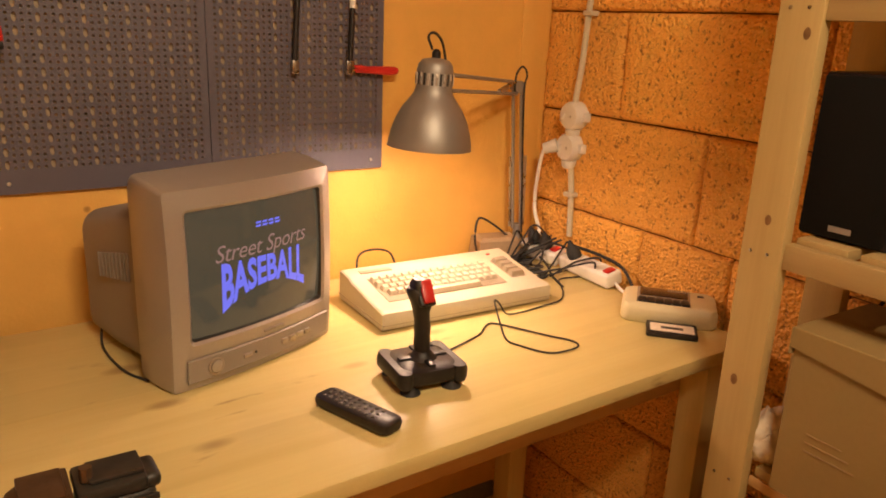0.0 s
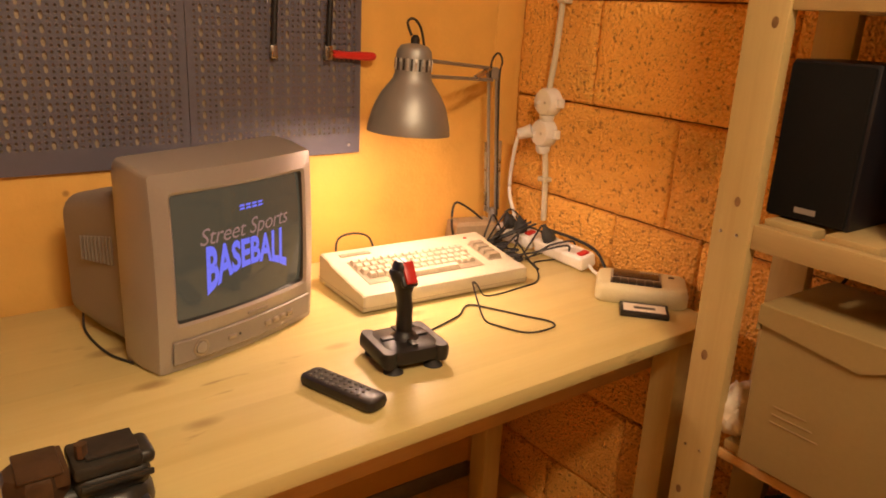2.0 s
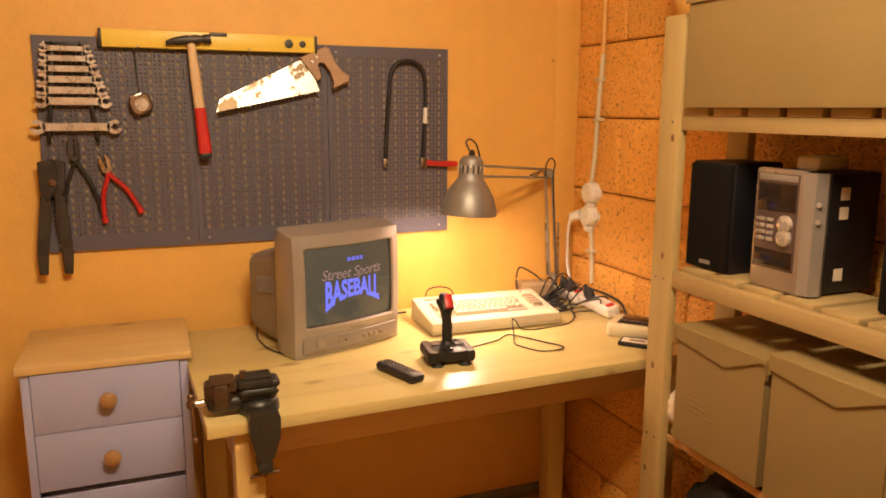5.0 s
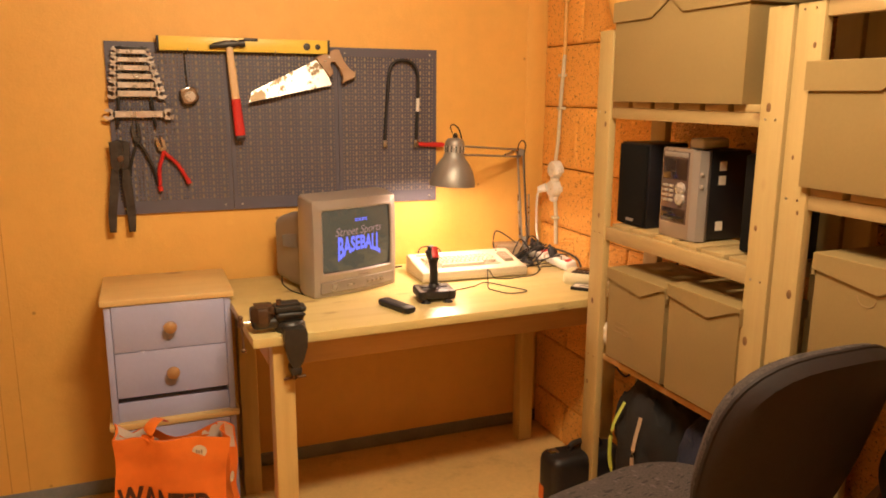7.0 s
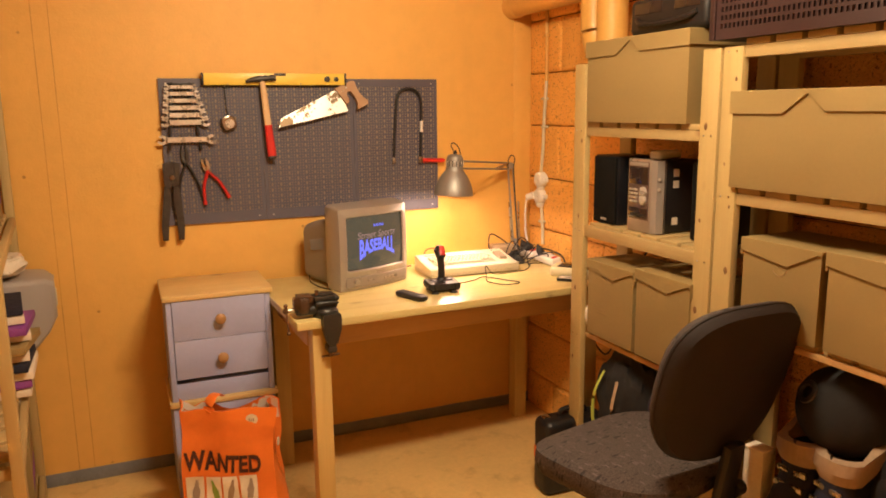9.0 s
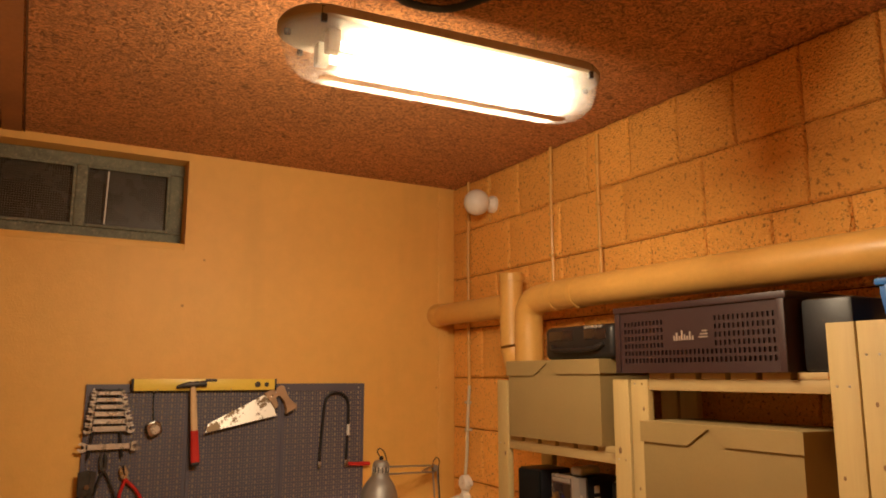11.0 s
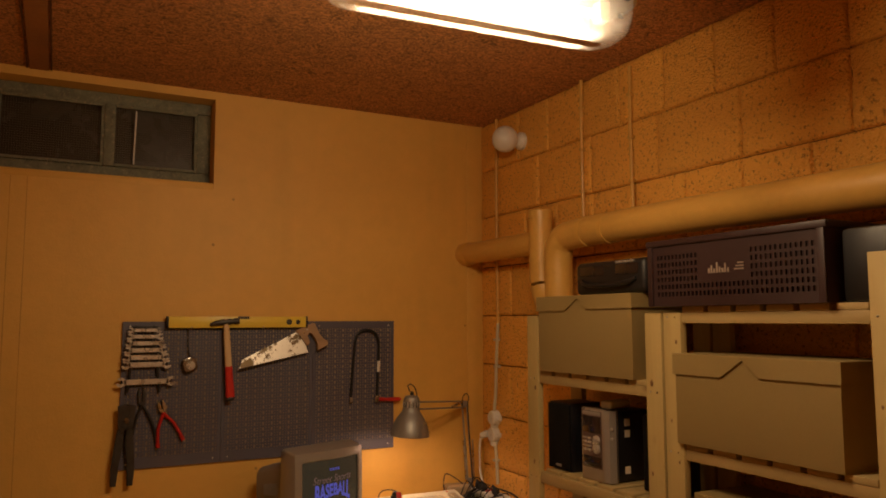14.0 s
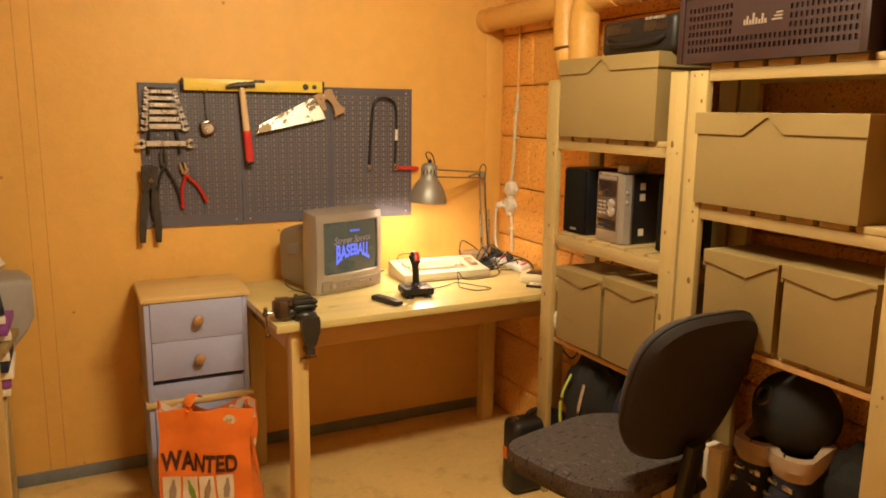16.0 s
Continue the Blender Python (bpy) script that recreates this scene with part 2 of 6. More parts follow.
M_deck = mat("yellowed_plastic", (0.62, 0.55, 0.34), 0.5, vary=0.05, fine=260, relief=0.06)
M_white = mat("white_plastic", (0.76, 0.74, 0.70), 0.4, vary=0.03, fine=200)
M_alu = mat("grey_lamp_enamel", (0.34, 0.33, 0.31), 0.48, 0.6, vary=0.03, fine=300, relief=0.04)
M_lampin = mat("white_lamp_inside", (0.85, 0.83, 0.8), 0.5, vary=0.03)
M_bulb = glow("warm_bulb", (1.0, 0.72, 0.38), 60)
M_tube = glow("fluorescent_tube", (1.0, 0.82, 0.55), 22)


def thin_cover(name):
    """Thin clear plastic: mostly see-through, with a faint gloss and haze."""
    m = bpy.data.materials.new(name)
    m.use_nodes = True
    t = m.node_tree
    t.nodes.clear()
    out, see, gloss, haze = (t.nodes.new("ShaderNode" + k) for k in ("OutputMaterial", "BsdfTransparent", "BsdfGlossy", "BsdfTranslucent"))
    gloss.inputs["Roughness"].default_value = 0.12
    a, b = t.nodes.new("ShaderNodeMixShader"), t.nodes.new("ShaderNodeMixShader")
    a.inputs[0].default_value, b.inputs[0].default_value = 0.10, 0.12
    t.links.new(see.outputs[0], a.inputs[1])
    t.links.new(gloss.outputs[0], a.inputs[2])
    t.links.new(a.outputs[0], b.inputs[1])
    t.links.new(haze.outputs[0], b.inputs[2])
    t.links.new(b.outputs[0], out.inputs["Surface"])
    return m


M_cover = thin_cover("clear_cover_plastic")
M_pipe = mat("orange_painted_pipe", (0.64, 0.36, 0.088), 0.42, vary=0.08, big=6, fine=50, relief=0.1)
M_screen = glow("picture_tube_screen", (0.30, 0.25, 0.16), 0.17, 0.10, 0.06)
M_blue = glow("blue_screen_letters", (0.17, 0.18, 0.88), 0.75, 0.3, 0.05)
M_script = glow("brown_screen_script", (0.42, 0.24, 0.20), 0.5, 0.3, 0.05)
M_leather = mat("black_vinyl_back", (0.017, 0.0125, 0.012), 0.68, spec=0.35, vary=0.2, fine=160, relief=0.2, depth=0.001)
M_bag = mat("orange_plastic_bag", (0.78, 0.185, 0.022), 0.36, vary=0.08, big=7, fine=40, relief=0.1)
M_bagin = mat("white_bag_inside", (0.75, 0.66, 0.58), 0.4)
M_psu = mat("brown_plastic", (0.30, 0.21, 0.12), 0.5)
M_ink = mat("dark_brown_ink", (0.05, 0.012, 0.008), 0.45)
M_greenink = mat("green_print", (0.20, 0.30, 0.05), 0.45)
M_greyink = mat("grey_print", (0.32, 0.25, 0.2), 0.45)
M_crate = mat("dark_brown_crate_plastic", (0.038, 0.018, 0.018), 0.5, vary=0.1, fine=150)
M_bluep = mat("blue_crate_plastic", (0.02, 0.12, 0.38), 0.4)
M_cloth = mat("black_nylon_cloth", (0.012, 0.0115, 0.012), 0.9, vary=0.3, big=25, fine=300, relief=0.5, depth=0.003)
M_navy = mat("navy_nylon_cloth", (0.010, 0.012, 0.03), 0.85, vary=0.3, big=25, fine=300, relief=0.5, depth=0.003)
M_lime = mat("lime_trim", (0.45, 0.5, 0.08), 0.6)
M_tan = mat("tan_leather", (0.36, 0.25, 0.16), 0.7, vary=0.2)
M_stereo = mat("champagne_front_panel", (0.42, 0.36, 0.31), 0.3, 0.6, vary=0.05)
M_display = mat("dark_display_window", (0.03, 0.018, 0.014), 0.08, vary=0.1)
M_panel = mat("smoky_brown_panel", (0.16, 0.11, 0.095), 0.22, 0.4, vary=0.1)
M_grille = mat("black_speaker_cloth", (0.006, 0.0055, 0.005), 0.95, spec=0.2, vary=0.2, fine=500, relief=0.4)
M_vinyl = mat("black_ash_vinyl", (0.006, 0.006, 0.009), 0.5, vary=0.2)
M_paper = mat("worn_paper", (0.72, 0.64, 0.52), 0.8, vary=0.1)
M_purple = mat("purple_print", (0.22, 0.05, 0.28), 0.6)
M_monitor = mat("grey_monitor_case", (0.33, 0.31, 0.30), 0.5, vary=0.05, fine=240)
M_meshgrid = mat("rusty_wire_mesh", (0.12, 0.1, 0.07), 0.6, 0.5, vary=0.3)
M_winframe = mat("flaking_green_grey_paint", (0.17, 0.18, 0.13), 0.7, vary=0.35, big=25, relief=0.4, depth=0.003, dirt=(0.5, 0.42, 0.3))
M_night = mat("dusty_dark_pane", (0.05, 0.04, 0.026), 0.25, vary=0.3, big=6)

# ---- building helpers ----


def box(bm, lo, hi, bevel=0.0, m=None, segments=2):
    """A box between two corners, with rounded edges, turned by m."""
    lo, hi = Vector(lo), Vector(hi)
    c, s = (lo + hi) / 2, hi - lo
    made = bmesh.ops.create_cube(bm, size=1.0, matrix=Matrix.Translation(c) @ Matrix.Diagonal((*s, 1)))
    verts = made["verts"]
    if bevel > 0:
        edges = list({e for v in verts for e in v.link_edges})
        out = bmesh.ops.bevel(bm, geom=edges, offset=min(bevel, min(s) * 0.45), segments=segments, profile=0.5, affect="EDGES")
        verts = list({v for f in out["faces"] for v in f.verts} | {v for v in verts if v.is_valid})
    if m is not None:
        bmesh.ops.transform(bm, matrix=m, verts=verts)
    return verts


def rod(bm, a, b, r, r2=None, n=14):
    """A round bar from a to b."""
    a, b = Vector(a), Vector(b)
    d = b - a
    m = Matrix.Translation((a + b) / 2) @ d.to_track_quat("Z", "Y").to_matrix().to_4x4()
    bmesh.ops.create_cone(bm, cap_ends=True, segments=n, radius1=r, radius2=r if r2 is None else r2, depth=d.length, matrix=m)


def ball(bm, c, r, s=(1, 1, 1), n=16):
    m = Matrix.Translation(c) @ Matrix.Diagonal((*s, 1))
    return bmesh.ops.create_uvsphere(bm, u_segments=n, v_segments=max(6, n * 2 // 3), radius=r, matrix=m)["verts"]


def smooth_line(pts, per=8):
    """Catmull-Rom points through pts."""
    p = [Vector(q) for q in pts]
    p = [p[0] * 2 - p[1], *p, p[-1] * 2 - p[-2]]
    out = []
    for i in range(1, len(p) - 2):
        for k in range(per):
            u = k / per
            a, b, c, d = p[i - 1], p[i], p[i + 1], p[i + 2]
            out.append(0.5 * (2 * b + (c - a) * u + (2 * a - 5 * b + 4 * c - d) * u * u + (3 * b - a - 3 * c + d) * u ** 3))
    return out + [p[-2]]


def tube(bm, pts, r, n=8, per=8, flat=1.0):
    """A round or flattened hose along a smooth line through pts."""
    line = smooth_line(pts, per) if per > 1 else [Vector(p) for p in pts]
    rings, up = [], Vector((0, 0, 1))
    for i, p in enumerate(line):
        d = (line[min(i + 1, len(line) - 1)] - line[max(i - 1, 0)]).normalized()
        side = d.cross(up)
        if side.length < 0.2:
            side = d.cross(Vector((0.3, 1, 0)))
        side.normalize()
        top = side.cross(d).normalized()
        rings.append([bm.verts.new(p + r * (math.cos(a) * side + flat * math.sin(a) * top)) for a in (2 * math.pi * k / n for k in range(n))])
    for a, b in zip(rings, rings[1:]):
        for k in range(n):
            bm.faces.new((a[k], a[(k + 1) % n], b[(k + 1) % n], b[k]))
    bm.faces.new(rings[0][::-1])
    bm.faces.new(rings[-1])


def lathe(bm, profile, m=None, n=28, caps=True):
    """A turned shape: (radius, height) pairs round the z axis."""
    m = m or Matrix()
    rings = [[bm.verts.new(m @ Vector((r * math.cos(a), r * math.sin(a), z))) for a in (2 * math.pi * k / n for k in range(n))] for r, z in profile]
    for a, b in zip(rings, rings[1:]):
        for k in range(n):
            bm.faces.new((a[k], a[(k + 1) % n], b[(k + 1) % n], b[k]))
    if caps:
        bm.faces.new(rings[0][::-1])
        bm.faces.new(rings[-1])


def loft(bm, rings, caps=True):
    """Joins rings of points, all of one length, into a skin."""
    made = [[bm.verts.new(p) for p in ring] for ring in rings]
    n = len(made[0])
    for a, b in zip(made, made[1:]):
        for k in range(n):
            bm.faces.new((a[k], a[(k + 1) % n], b[(k + 1) % n], b[k]))
    if caps:
        bm.faces.new(made[0][::-1])
        bm.faces.new(made[-1])


def plate(bm, outline, thick, m=None, bevel=0.0):
    """A flat outline in x and z, as thick as given along y."""
    m = m or Matrix()
    a = [bm.verts.new(m @ Vector((x, 0, z))) for x, z in outline]
    b = [bm.verts.new(m @ Vector((x, thick, z))) for x, z in outline]
    faces = [bm.faces.new(a), bm.faces.new(b[::-1])]
    n = len(a)
    for k in range(n):
        bm.faces.new((a[(k + 1) % n], a[k], b[k], b[(k + 1) % n]))
    if bevel:
        edges = list({e for f in faces for e in f.edges})
        bmesh.ops.bevel(bm, geom=edges, offset=bevel, segments=1, affect="EDGES")


def rounded(w, h, r, n=4, cx=0.0, cz=0.0):
    """A rounded rectangle outline."""
    out = []
    for sx, sz, a0 in ((1, 1, 0), (-1, 1, 90), (-1, -1, 180), (1, -1, 270)):
        for k in range(n + 1):
            a = radians(a0 + 90 * k / n)
            out.append((cx + sx * (w / 2 - r) + r * math.cos(a), cz + sz * (h / 2 - r) + r * math.sin(a)))
    return out


def mesh_of(name, bm, material, soft=True):
    bmesh.ops.recalc_face_normals(bm, faces=bm.faces)
    me = bpy.data.meshes.new(name)
    bm.to_mesh(me)
    bm.free()
    me.materials.append(material)
    if soft:
        me.polygons.foreach_set("use_smooth", [True] * len(me.polygons))
        me.set_sharp_from_angle(angle=radians(38))
    return me


def part(name, bm, material, parent, label="", m=None):
    ob = new(name, mesh_of(name, bm, material))
    ob.parent = parent
    if m is not None:
        ob.matrix_basis = m
    return tagged(ob, label)


def thing(name, label, category, m=None, group="", kind=""):
    ob = new(name)
    ob.empty_display_size = 0.05
    if m is not None:
        ob.matrix_basis = m
    return tagged(ob, label, category, group, kind)


def solo(name, bm, material, label, category, m=None, group="", kind=""):
    ob = new(name, mesh_of(name, bm, material))
    if m is not None:
        ob.matrix_basis = m
    return tagged(ob, label, category, group, kind)


def B():
    return bmesh.new()


def one(make, *args, **kw):
    bm = B()
    make(bm, *args, **kw)
    return bm


def letters(words, size, spread=1.0, bold=0.0):
    """The outline of words as a flat mesh in x and y, as (verts, faces)."""
    cu = bpy.data.curves.new("words", "FONT")
    cu.body, cu.size, cu.align_x, cu.resolution_u, cu.space_character, cu.offset = words, size, "CENTER", 3, spread, bold
    ob = new("words", cu)
    bpy.context.view_layer.update()
    me = bpy.data.meshes.new_from_object(ob.evaluated_get(bpy.context.evaluated_depsgraph_get()))
    out = [v.co.copy() for v in me.vertices], [tuple(p.vertices) for p in me.polygons]
    bpy.data.objects.remove(ob)
    bpy.data.curves.remove(cu)
    bpy.data.meshes.remove(me)
    return out


def written(words, size, warp, spread=1.0, bold=0.0):
    """A bmesh of words, each corner placed by warp(x, y)."""
    verts, faces = letters(words, size, spread, bold)
    bm = B()
    vs = [bm.verts.new(warp(v.x, v.y)) for v in verts]
    for f in faces:
        try:
            bm.faces.new([vs[i] for i in f])
        except ValueError:
            pass
    return bm


# ---- the room ----
XB, YW, ZC = 1.360, 1.56, 2.65          # block wall, pegboard wall, ceiling
X0, Y0 = -1.30, -2.75                    # far sides, behind and beside the camera
WX0, WX1, WZ0, WZ1 = -0.86, 0.01, 2.213, 2.615   # window opening


def structure(name, bm, material, label):
    return solo(name, bm, material, label, "setting", kind="structure")


bm = B()
box(bm, (X0 - 0.2, Y0 - 0.2, -0.15), (XB + 0.25, YW + 0.3, 0))
structure("floor", bm, M_floor, "ochre painted concrete floor, scuffed")
bm = B()
box(bm, (X0 - 0.2, Y0 - 0.2, ZC), (XB + 0.25, YW + 0.3, ZC + 0.15))
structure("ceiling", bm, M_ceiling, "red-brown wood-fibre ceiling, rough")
bm = B()
box(bm, (X0 - 0.2, YW, 0), (XB + 0.012, YW + 0.3, WZ0))
box(bm, (X0 - 0.2, YW, WZ0), (WX0, YW + 0.3, ZC))
box(bm, (WX1, YW, WZ0), (XB + 0.012, YW + 0.3, ZC))
box(bm, (WX0, YW, WZ1), (WX1, YW + 0.3, ZC))
wall_north = structure("wall_north", bm, M_wall, "orange painted plaster wall with patches")
bm = B()
box(bm, (XB + 0.012, Y0 - 0.2, 0), (XB + 0.25, YW + 0.3, ZC))
wall_east = structure("wall_east", bm, M_mortar, "orange painted rough block wall")
bm = B()
box(bm, (X0 - 0.2, Y0, 0), (X0, YW, ZC))
structure("wall_west", bm, M_wall, "orange painted plaster wall")
bm = B()
box(bm, (X0 - 0.2, Y0 - 0.2, 0), (XB + 0.012, Y0, ZC))
structure("wall_south", bm, M_wall, "orange painted plaster wall")
bm = B()
box(bm, (X0, YW - 0.004, 0), (XB, YW + 0.01, 0.055), 0.002)
structure("baseboard", bm, M_skirt, "grey painted strip along the wall foot")
for i, x in enumerate((-0.72, -0.635)):
    bm = B()
    box(bm, (x - 0.003, Y0, ZC - 0.004), (x + 0.003, YW, ZC + 0.02))
    structure(f"trim_{i + 1}", bm, M_mortar, "dark joint between ceiling boards")
bm = B()
box(bm, (-0.712, Y0, ZC - 0.006), (-0.643, YW - 0.002, ZC + 0.02))
structure("trim_3", bm, M_ceilboard, "painted board strip on the ceiling")
# cover strip beside the corner
bm = B()
box(bm, (1.27, YW - 0.004, 0.0), (1.345, YW + 0.01, ZC - 0.01), 0.002)
structure("trim_4", bm, M_wall, "orange painted plaster strip beside the corner")

for i, x in enumerate((-0.70, -0.758)):
    bm = B()
    box(bm, (x - 0.0018, YW - 0.0012, 0.056), (x + 0.0018, YW + 0.01, 2.212 if x > WX0 else ZC - 0.01))
    structure(f"trim_{i + 5}", bm, M_seam, "filled seam down the painted wall")

# window high under the ceiling
win = thing("window_1", "small basement window with peeling frame and wire mesh", "window", pose(0, YW + 0.10, 0), kind="structure")
bm = B()
for lo, hi in (((WX0, 0, WZ0 + 0.03), (WX1, 0.05, WZ0 + 0.085)), ((WX0, 0, WZ1 - 0.05), (WX1, 0.05, WZ1)), ((WX0, 0, WZ0 + 0.085), (WX0 + 0.05, 0.05, WZ1 - 0.05)), ((WX1 - 0.06, 0, WZ0 + 0.085), (WX1, 0.05, WZ1 - 0.05)), ((-0.43, -0.008, WZ0 + 0.085), (-0.385, 0.042, WZ1 - 0.05))):
    box(bm, lo, hi, 0.006)
part("window_frame", bm, M_winframe, win)
for x0, x1 in ((WX0 + 0.05, -0.43), (-0.385, WX1 - 0.06)):
    part("sash_trim", one(lambda b: [box(b, lo, hi, 0.002) for lo, hi in (((x0, -0.006, WZ0 + 0.085), (x1, 0, WZ0 + 0.097)), ((x0, -0.006, WZ1 - 0.062), (x1, 0, WZ1 - 0.05)), ((x1 - 0.012, -0.006, WZ0 + 0.097), (x1, 0, WZ1 - 0.062)))]), M_winframe, win)
    part("pane", one(box, (x0, 0.03, WZ0 + 0.085), (x1, 0.034, WZ1 - 0.05)), M_night, win)
bm = B()
for i in range(80):
    x = WX0 + 0.055 + i * 0.0094
    box(bm, (x, 0.004, WZ0 + 0.09), (x + 0.0016, 0.0056, WZ1 - 0.055))
for i in range(24):
    z = WZ0 + 0.09 + i * 0.0098
    box(bm, (WX0 + 0.05, 0.006, z), (WX1 - 0.06, 0.0076, z + 0.0016))
part("wire_mesh", bm, M_meshgrid, win)
part("window_sill", one(box, (WX0, -0.1, WZ0 - 0.002), (WX1, 0.05, WZ0 + 0.03), 0.004), M_wall, win)
part("sash_handle", one(rod, (-0.31, -0.012, WZ0 + 0.10), (-0.305, -0.012, WZ1 - 0.07), 0.0035), M_white, win)

# pegboard of three perforated sheets
PX0, PZ0, PZ1, PY = -0.336, 1.05, 1.642, 1.548


def peg_panel(bm, w, h):
    """A sheet with a folded rim, rows of slots and small round holes cut right through."""
    px, pz = 0.0125, 0.0118
    cols, rows = 30, 44
    mx, mz = (w - cols * px) / 2, (h - rows * pz) / 2 + 0.006
    verts, faces = [], []

    def vert(x, z):
        verts.append((x, 0.0, z))
        return len(verts) - 1

    for i in range(cols):
        for j in range(rows):
            x, z = mx + i * px, mz + j * pz
            slot = i % 3 == 1
            if slot and j % 2:
                continue
            tall = pz * (2 if slot else 1)
            border = [vert(x + u * px, z + v * tall) for u, v in ((0, 0), (0.5, 0), (1, 0), (1, 0.5), (1, 1), (0.5, 1), (0, 1), (0, 0.5))]
            rx, rz = (0.0042, 0.0088) if slot else (0.0029, 0.0029)
            cx, cz = x + px / 2, z + tall / 2
            hole = [vert(cx + rx * math.cos(a), cz + rz * math.sin(a)) for a in (radians(225 + 45 * k) for k in range(8))]
            for k in range(8):
                faces.append((border[k], border[(k + 1) % 8], hole[(k + 1) % 8], hole[k]))
    x1, z1 = mx + cols * px, mz + rows * pz
    for a, b, c, d in ((0, 0, w, mz), (0, z1, w, h), (0, mz, mx, z1), (x1, mz, w, z1)):
        faces.append([vert(a, b), vert(c, b), vert(c, d), vert(a, d)])
    me = bpy.data.meshes.new("panel")
    me.from_pydata(verts, [], faces)
    bm.from_mesh(me)
    bpy.data.meshes.remove(me)
    for lo, hi in (((0.0005, 0.0005, 0), (w - 0.0005, 0.0105, 0.003)), ((0.0005, 0.0005, h - 0.003), (w - 0.0005, 0.0105, h)), ((0, 0.0005, 0.003), (0.003, 0.0105, h - 0.003)), ((w - 0.003, 0.0005, 0.003), (w, 0.0105, h - 0.003))):
        box(bm, lo, hi)


pegboard = thing("pegboard", "blue-grey perforated steel tool board on the wall", "tool board", pose(PX0, PY, PZ0))
panel_mesh = mesh_of("panel", one(peg_panel, 0.3985, PZ1 - PZ0), M_peg, False)
for i in range(3):
    p = new("panel", panel_mesh)
    p.parent = pegboard
    p.location = (0.4 * i + 0.0008, 0, 0)
    for x in (0.03, 0.37):
        for z in (0.02, PZ1 - PZ0 - 0.02):
            part("screw", one(lathe, [(0.004, 0), (0.0035, 0.0015), (0.001, 0.002)], pose(0.4 * i + x, -0.0005, z, 90), 10), M_chrome, pegboard)

# thin sheet added behind the board so that its holes look pale
part("backing", one(box, (0.004, 0.0082, 0.004), (1.196, 0.0098, PZ1 - PZ0 - 0.004)), M_backing, pegboard, "pale backing sheet showing through the holes")

# ceiling light
fix = thing("ceiling_light", "hanging twin-tube fluorescent light with clear cover, lit", "ceiling light", pose(0.241, -0.368, 2.424, 0, 0, -3))
fix.scale = (0.79, 0.82, 0.90)
for x in (-0.3, 0.3):
    part("hanger", one(rod, (x, 0, 0), (x, 0, (ZC - 2.424) / 0.90), 0.0016), M_pipe, fix)


def stadium(w, h, n=10):
    return rounded(w, h, h * 0.5 - 0.001, n)


part("base", one(loft, [[(x, z, -y) for x, z in stadium(w, h)] for w, h, y in ((1.0, 0.225, 0.0), (1.02, 0.24, 0.012), (1.02, 0.24, 0.026), (1.0, 0.225, 0.032))]), M_keyf, fix)
cover = part("cover", one(loft, [[(x, z, -y) for x, z in stadium(w, h)] for w, h, y in ((1.0, 0.225, 0.034), (0.99, 0.22, 0.07), (0.96, 0.195, 0.105), (0.90, 0.15, 0.125), (0.84, 0.09, 0.132), (0.80, 0.04, 0.133))], False), M_cover, fix)
cover.visible_shadow = False
for y in (-0.045, 0.045):
    part("tube", one(rod, (-0.355, y, -0.068), (0.355, y, -0.068), 0.0105, None, 20), M_tube, fix)
    for s in (-1, 1):
        part("tube_holder", one(box, (s * 0.375 - 0.018, y - 0.02, -0.088), (s * 0.375 + 0.018, y + 0.02, -0.034), 0.004), M_beige, fix)
for s in (-1, 1):
    for y in (-0.09, 0.0, 0.09):
        x = s * (0.485 if y == 0 else 0.42)
        part("clip", one(box, (x - 0.008, y * 1.22 - 0.005, -0.046), (x + 0.008, y * 1.22 + 0.005, -0.008), 0.002), M_dark, fix)

# dark curved band with two end blocks under the ceiling, beyond the light
bm = B()
tube(bm, [(0.10, -0.32, ZC - 0.006), (0.125, -0.27, ZC - 0.0105), (0.19, -0.19, ZC - 0.02), (0.26, -0.17, ZC - 0.02), (0.34, -0.20, ZC - 0.02), (0.40, -0.28, ZC - 0.0105), (0.42, -0.33, ZC - 0.006)], 0.016, flat=0.45)
for x, y in ((0.11, -0.30), (0.41, -0.31)):
    box(bm, (x - 0.025, y - 0.02, ZC - 0.016), (x + 0.025, y + 0.02, ZC), 0.004)
solo("cable_strap", bm, M_rubber, "dark curved band under the ceiling", "strap")

# round lamp near the corner, unlit
gl = thing("wall_lamp", "round white glass wall lamp, unlit, by the corner", "wall lamp", pose(XB, 1.165, 2.49))
part("globe", one(ball, (-0.10, 0, 0), 0.062, (1, 1, 1), 20), M_white, gl)
part("socket", one(lathe, [(0.042, 0), (0.042, 0.02), (0.034, 0.03), (0.03, 0.05)], pose(0, 0, 0.0, 0, -90, 0), 18), M_white, gl)

# second round ceiling fitting behind the camera's right
bm = B()
lathe(bm, [(0.001, -0.11), (0.06, -0.10), (0.1, -0.07), (0.12, -0.03), (0.12, 0)], pose(0.985, -1.04, ZC), 24)
solo("ceiling_dome", bm, M_beige, "cream plastic dome on the ceiling", "ceiling fitting")

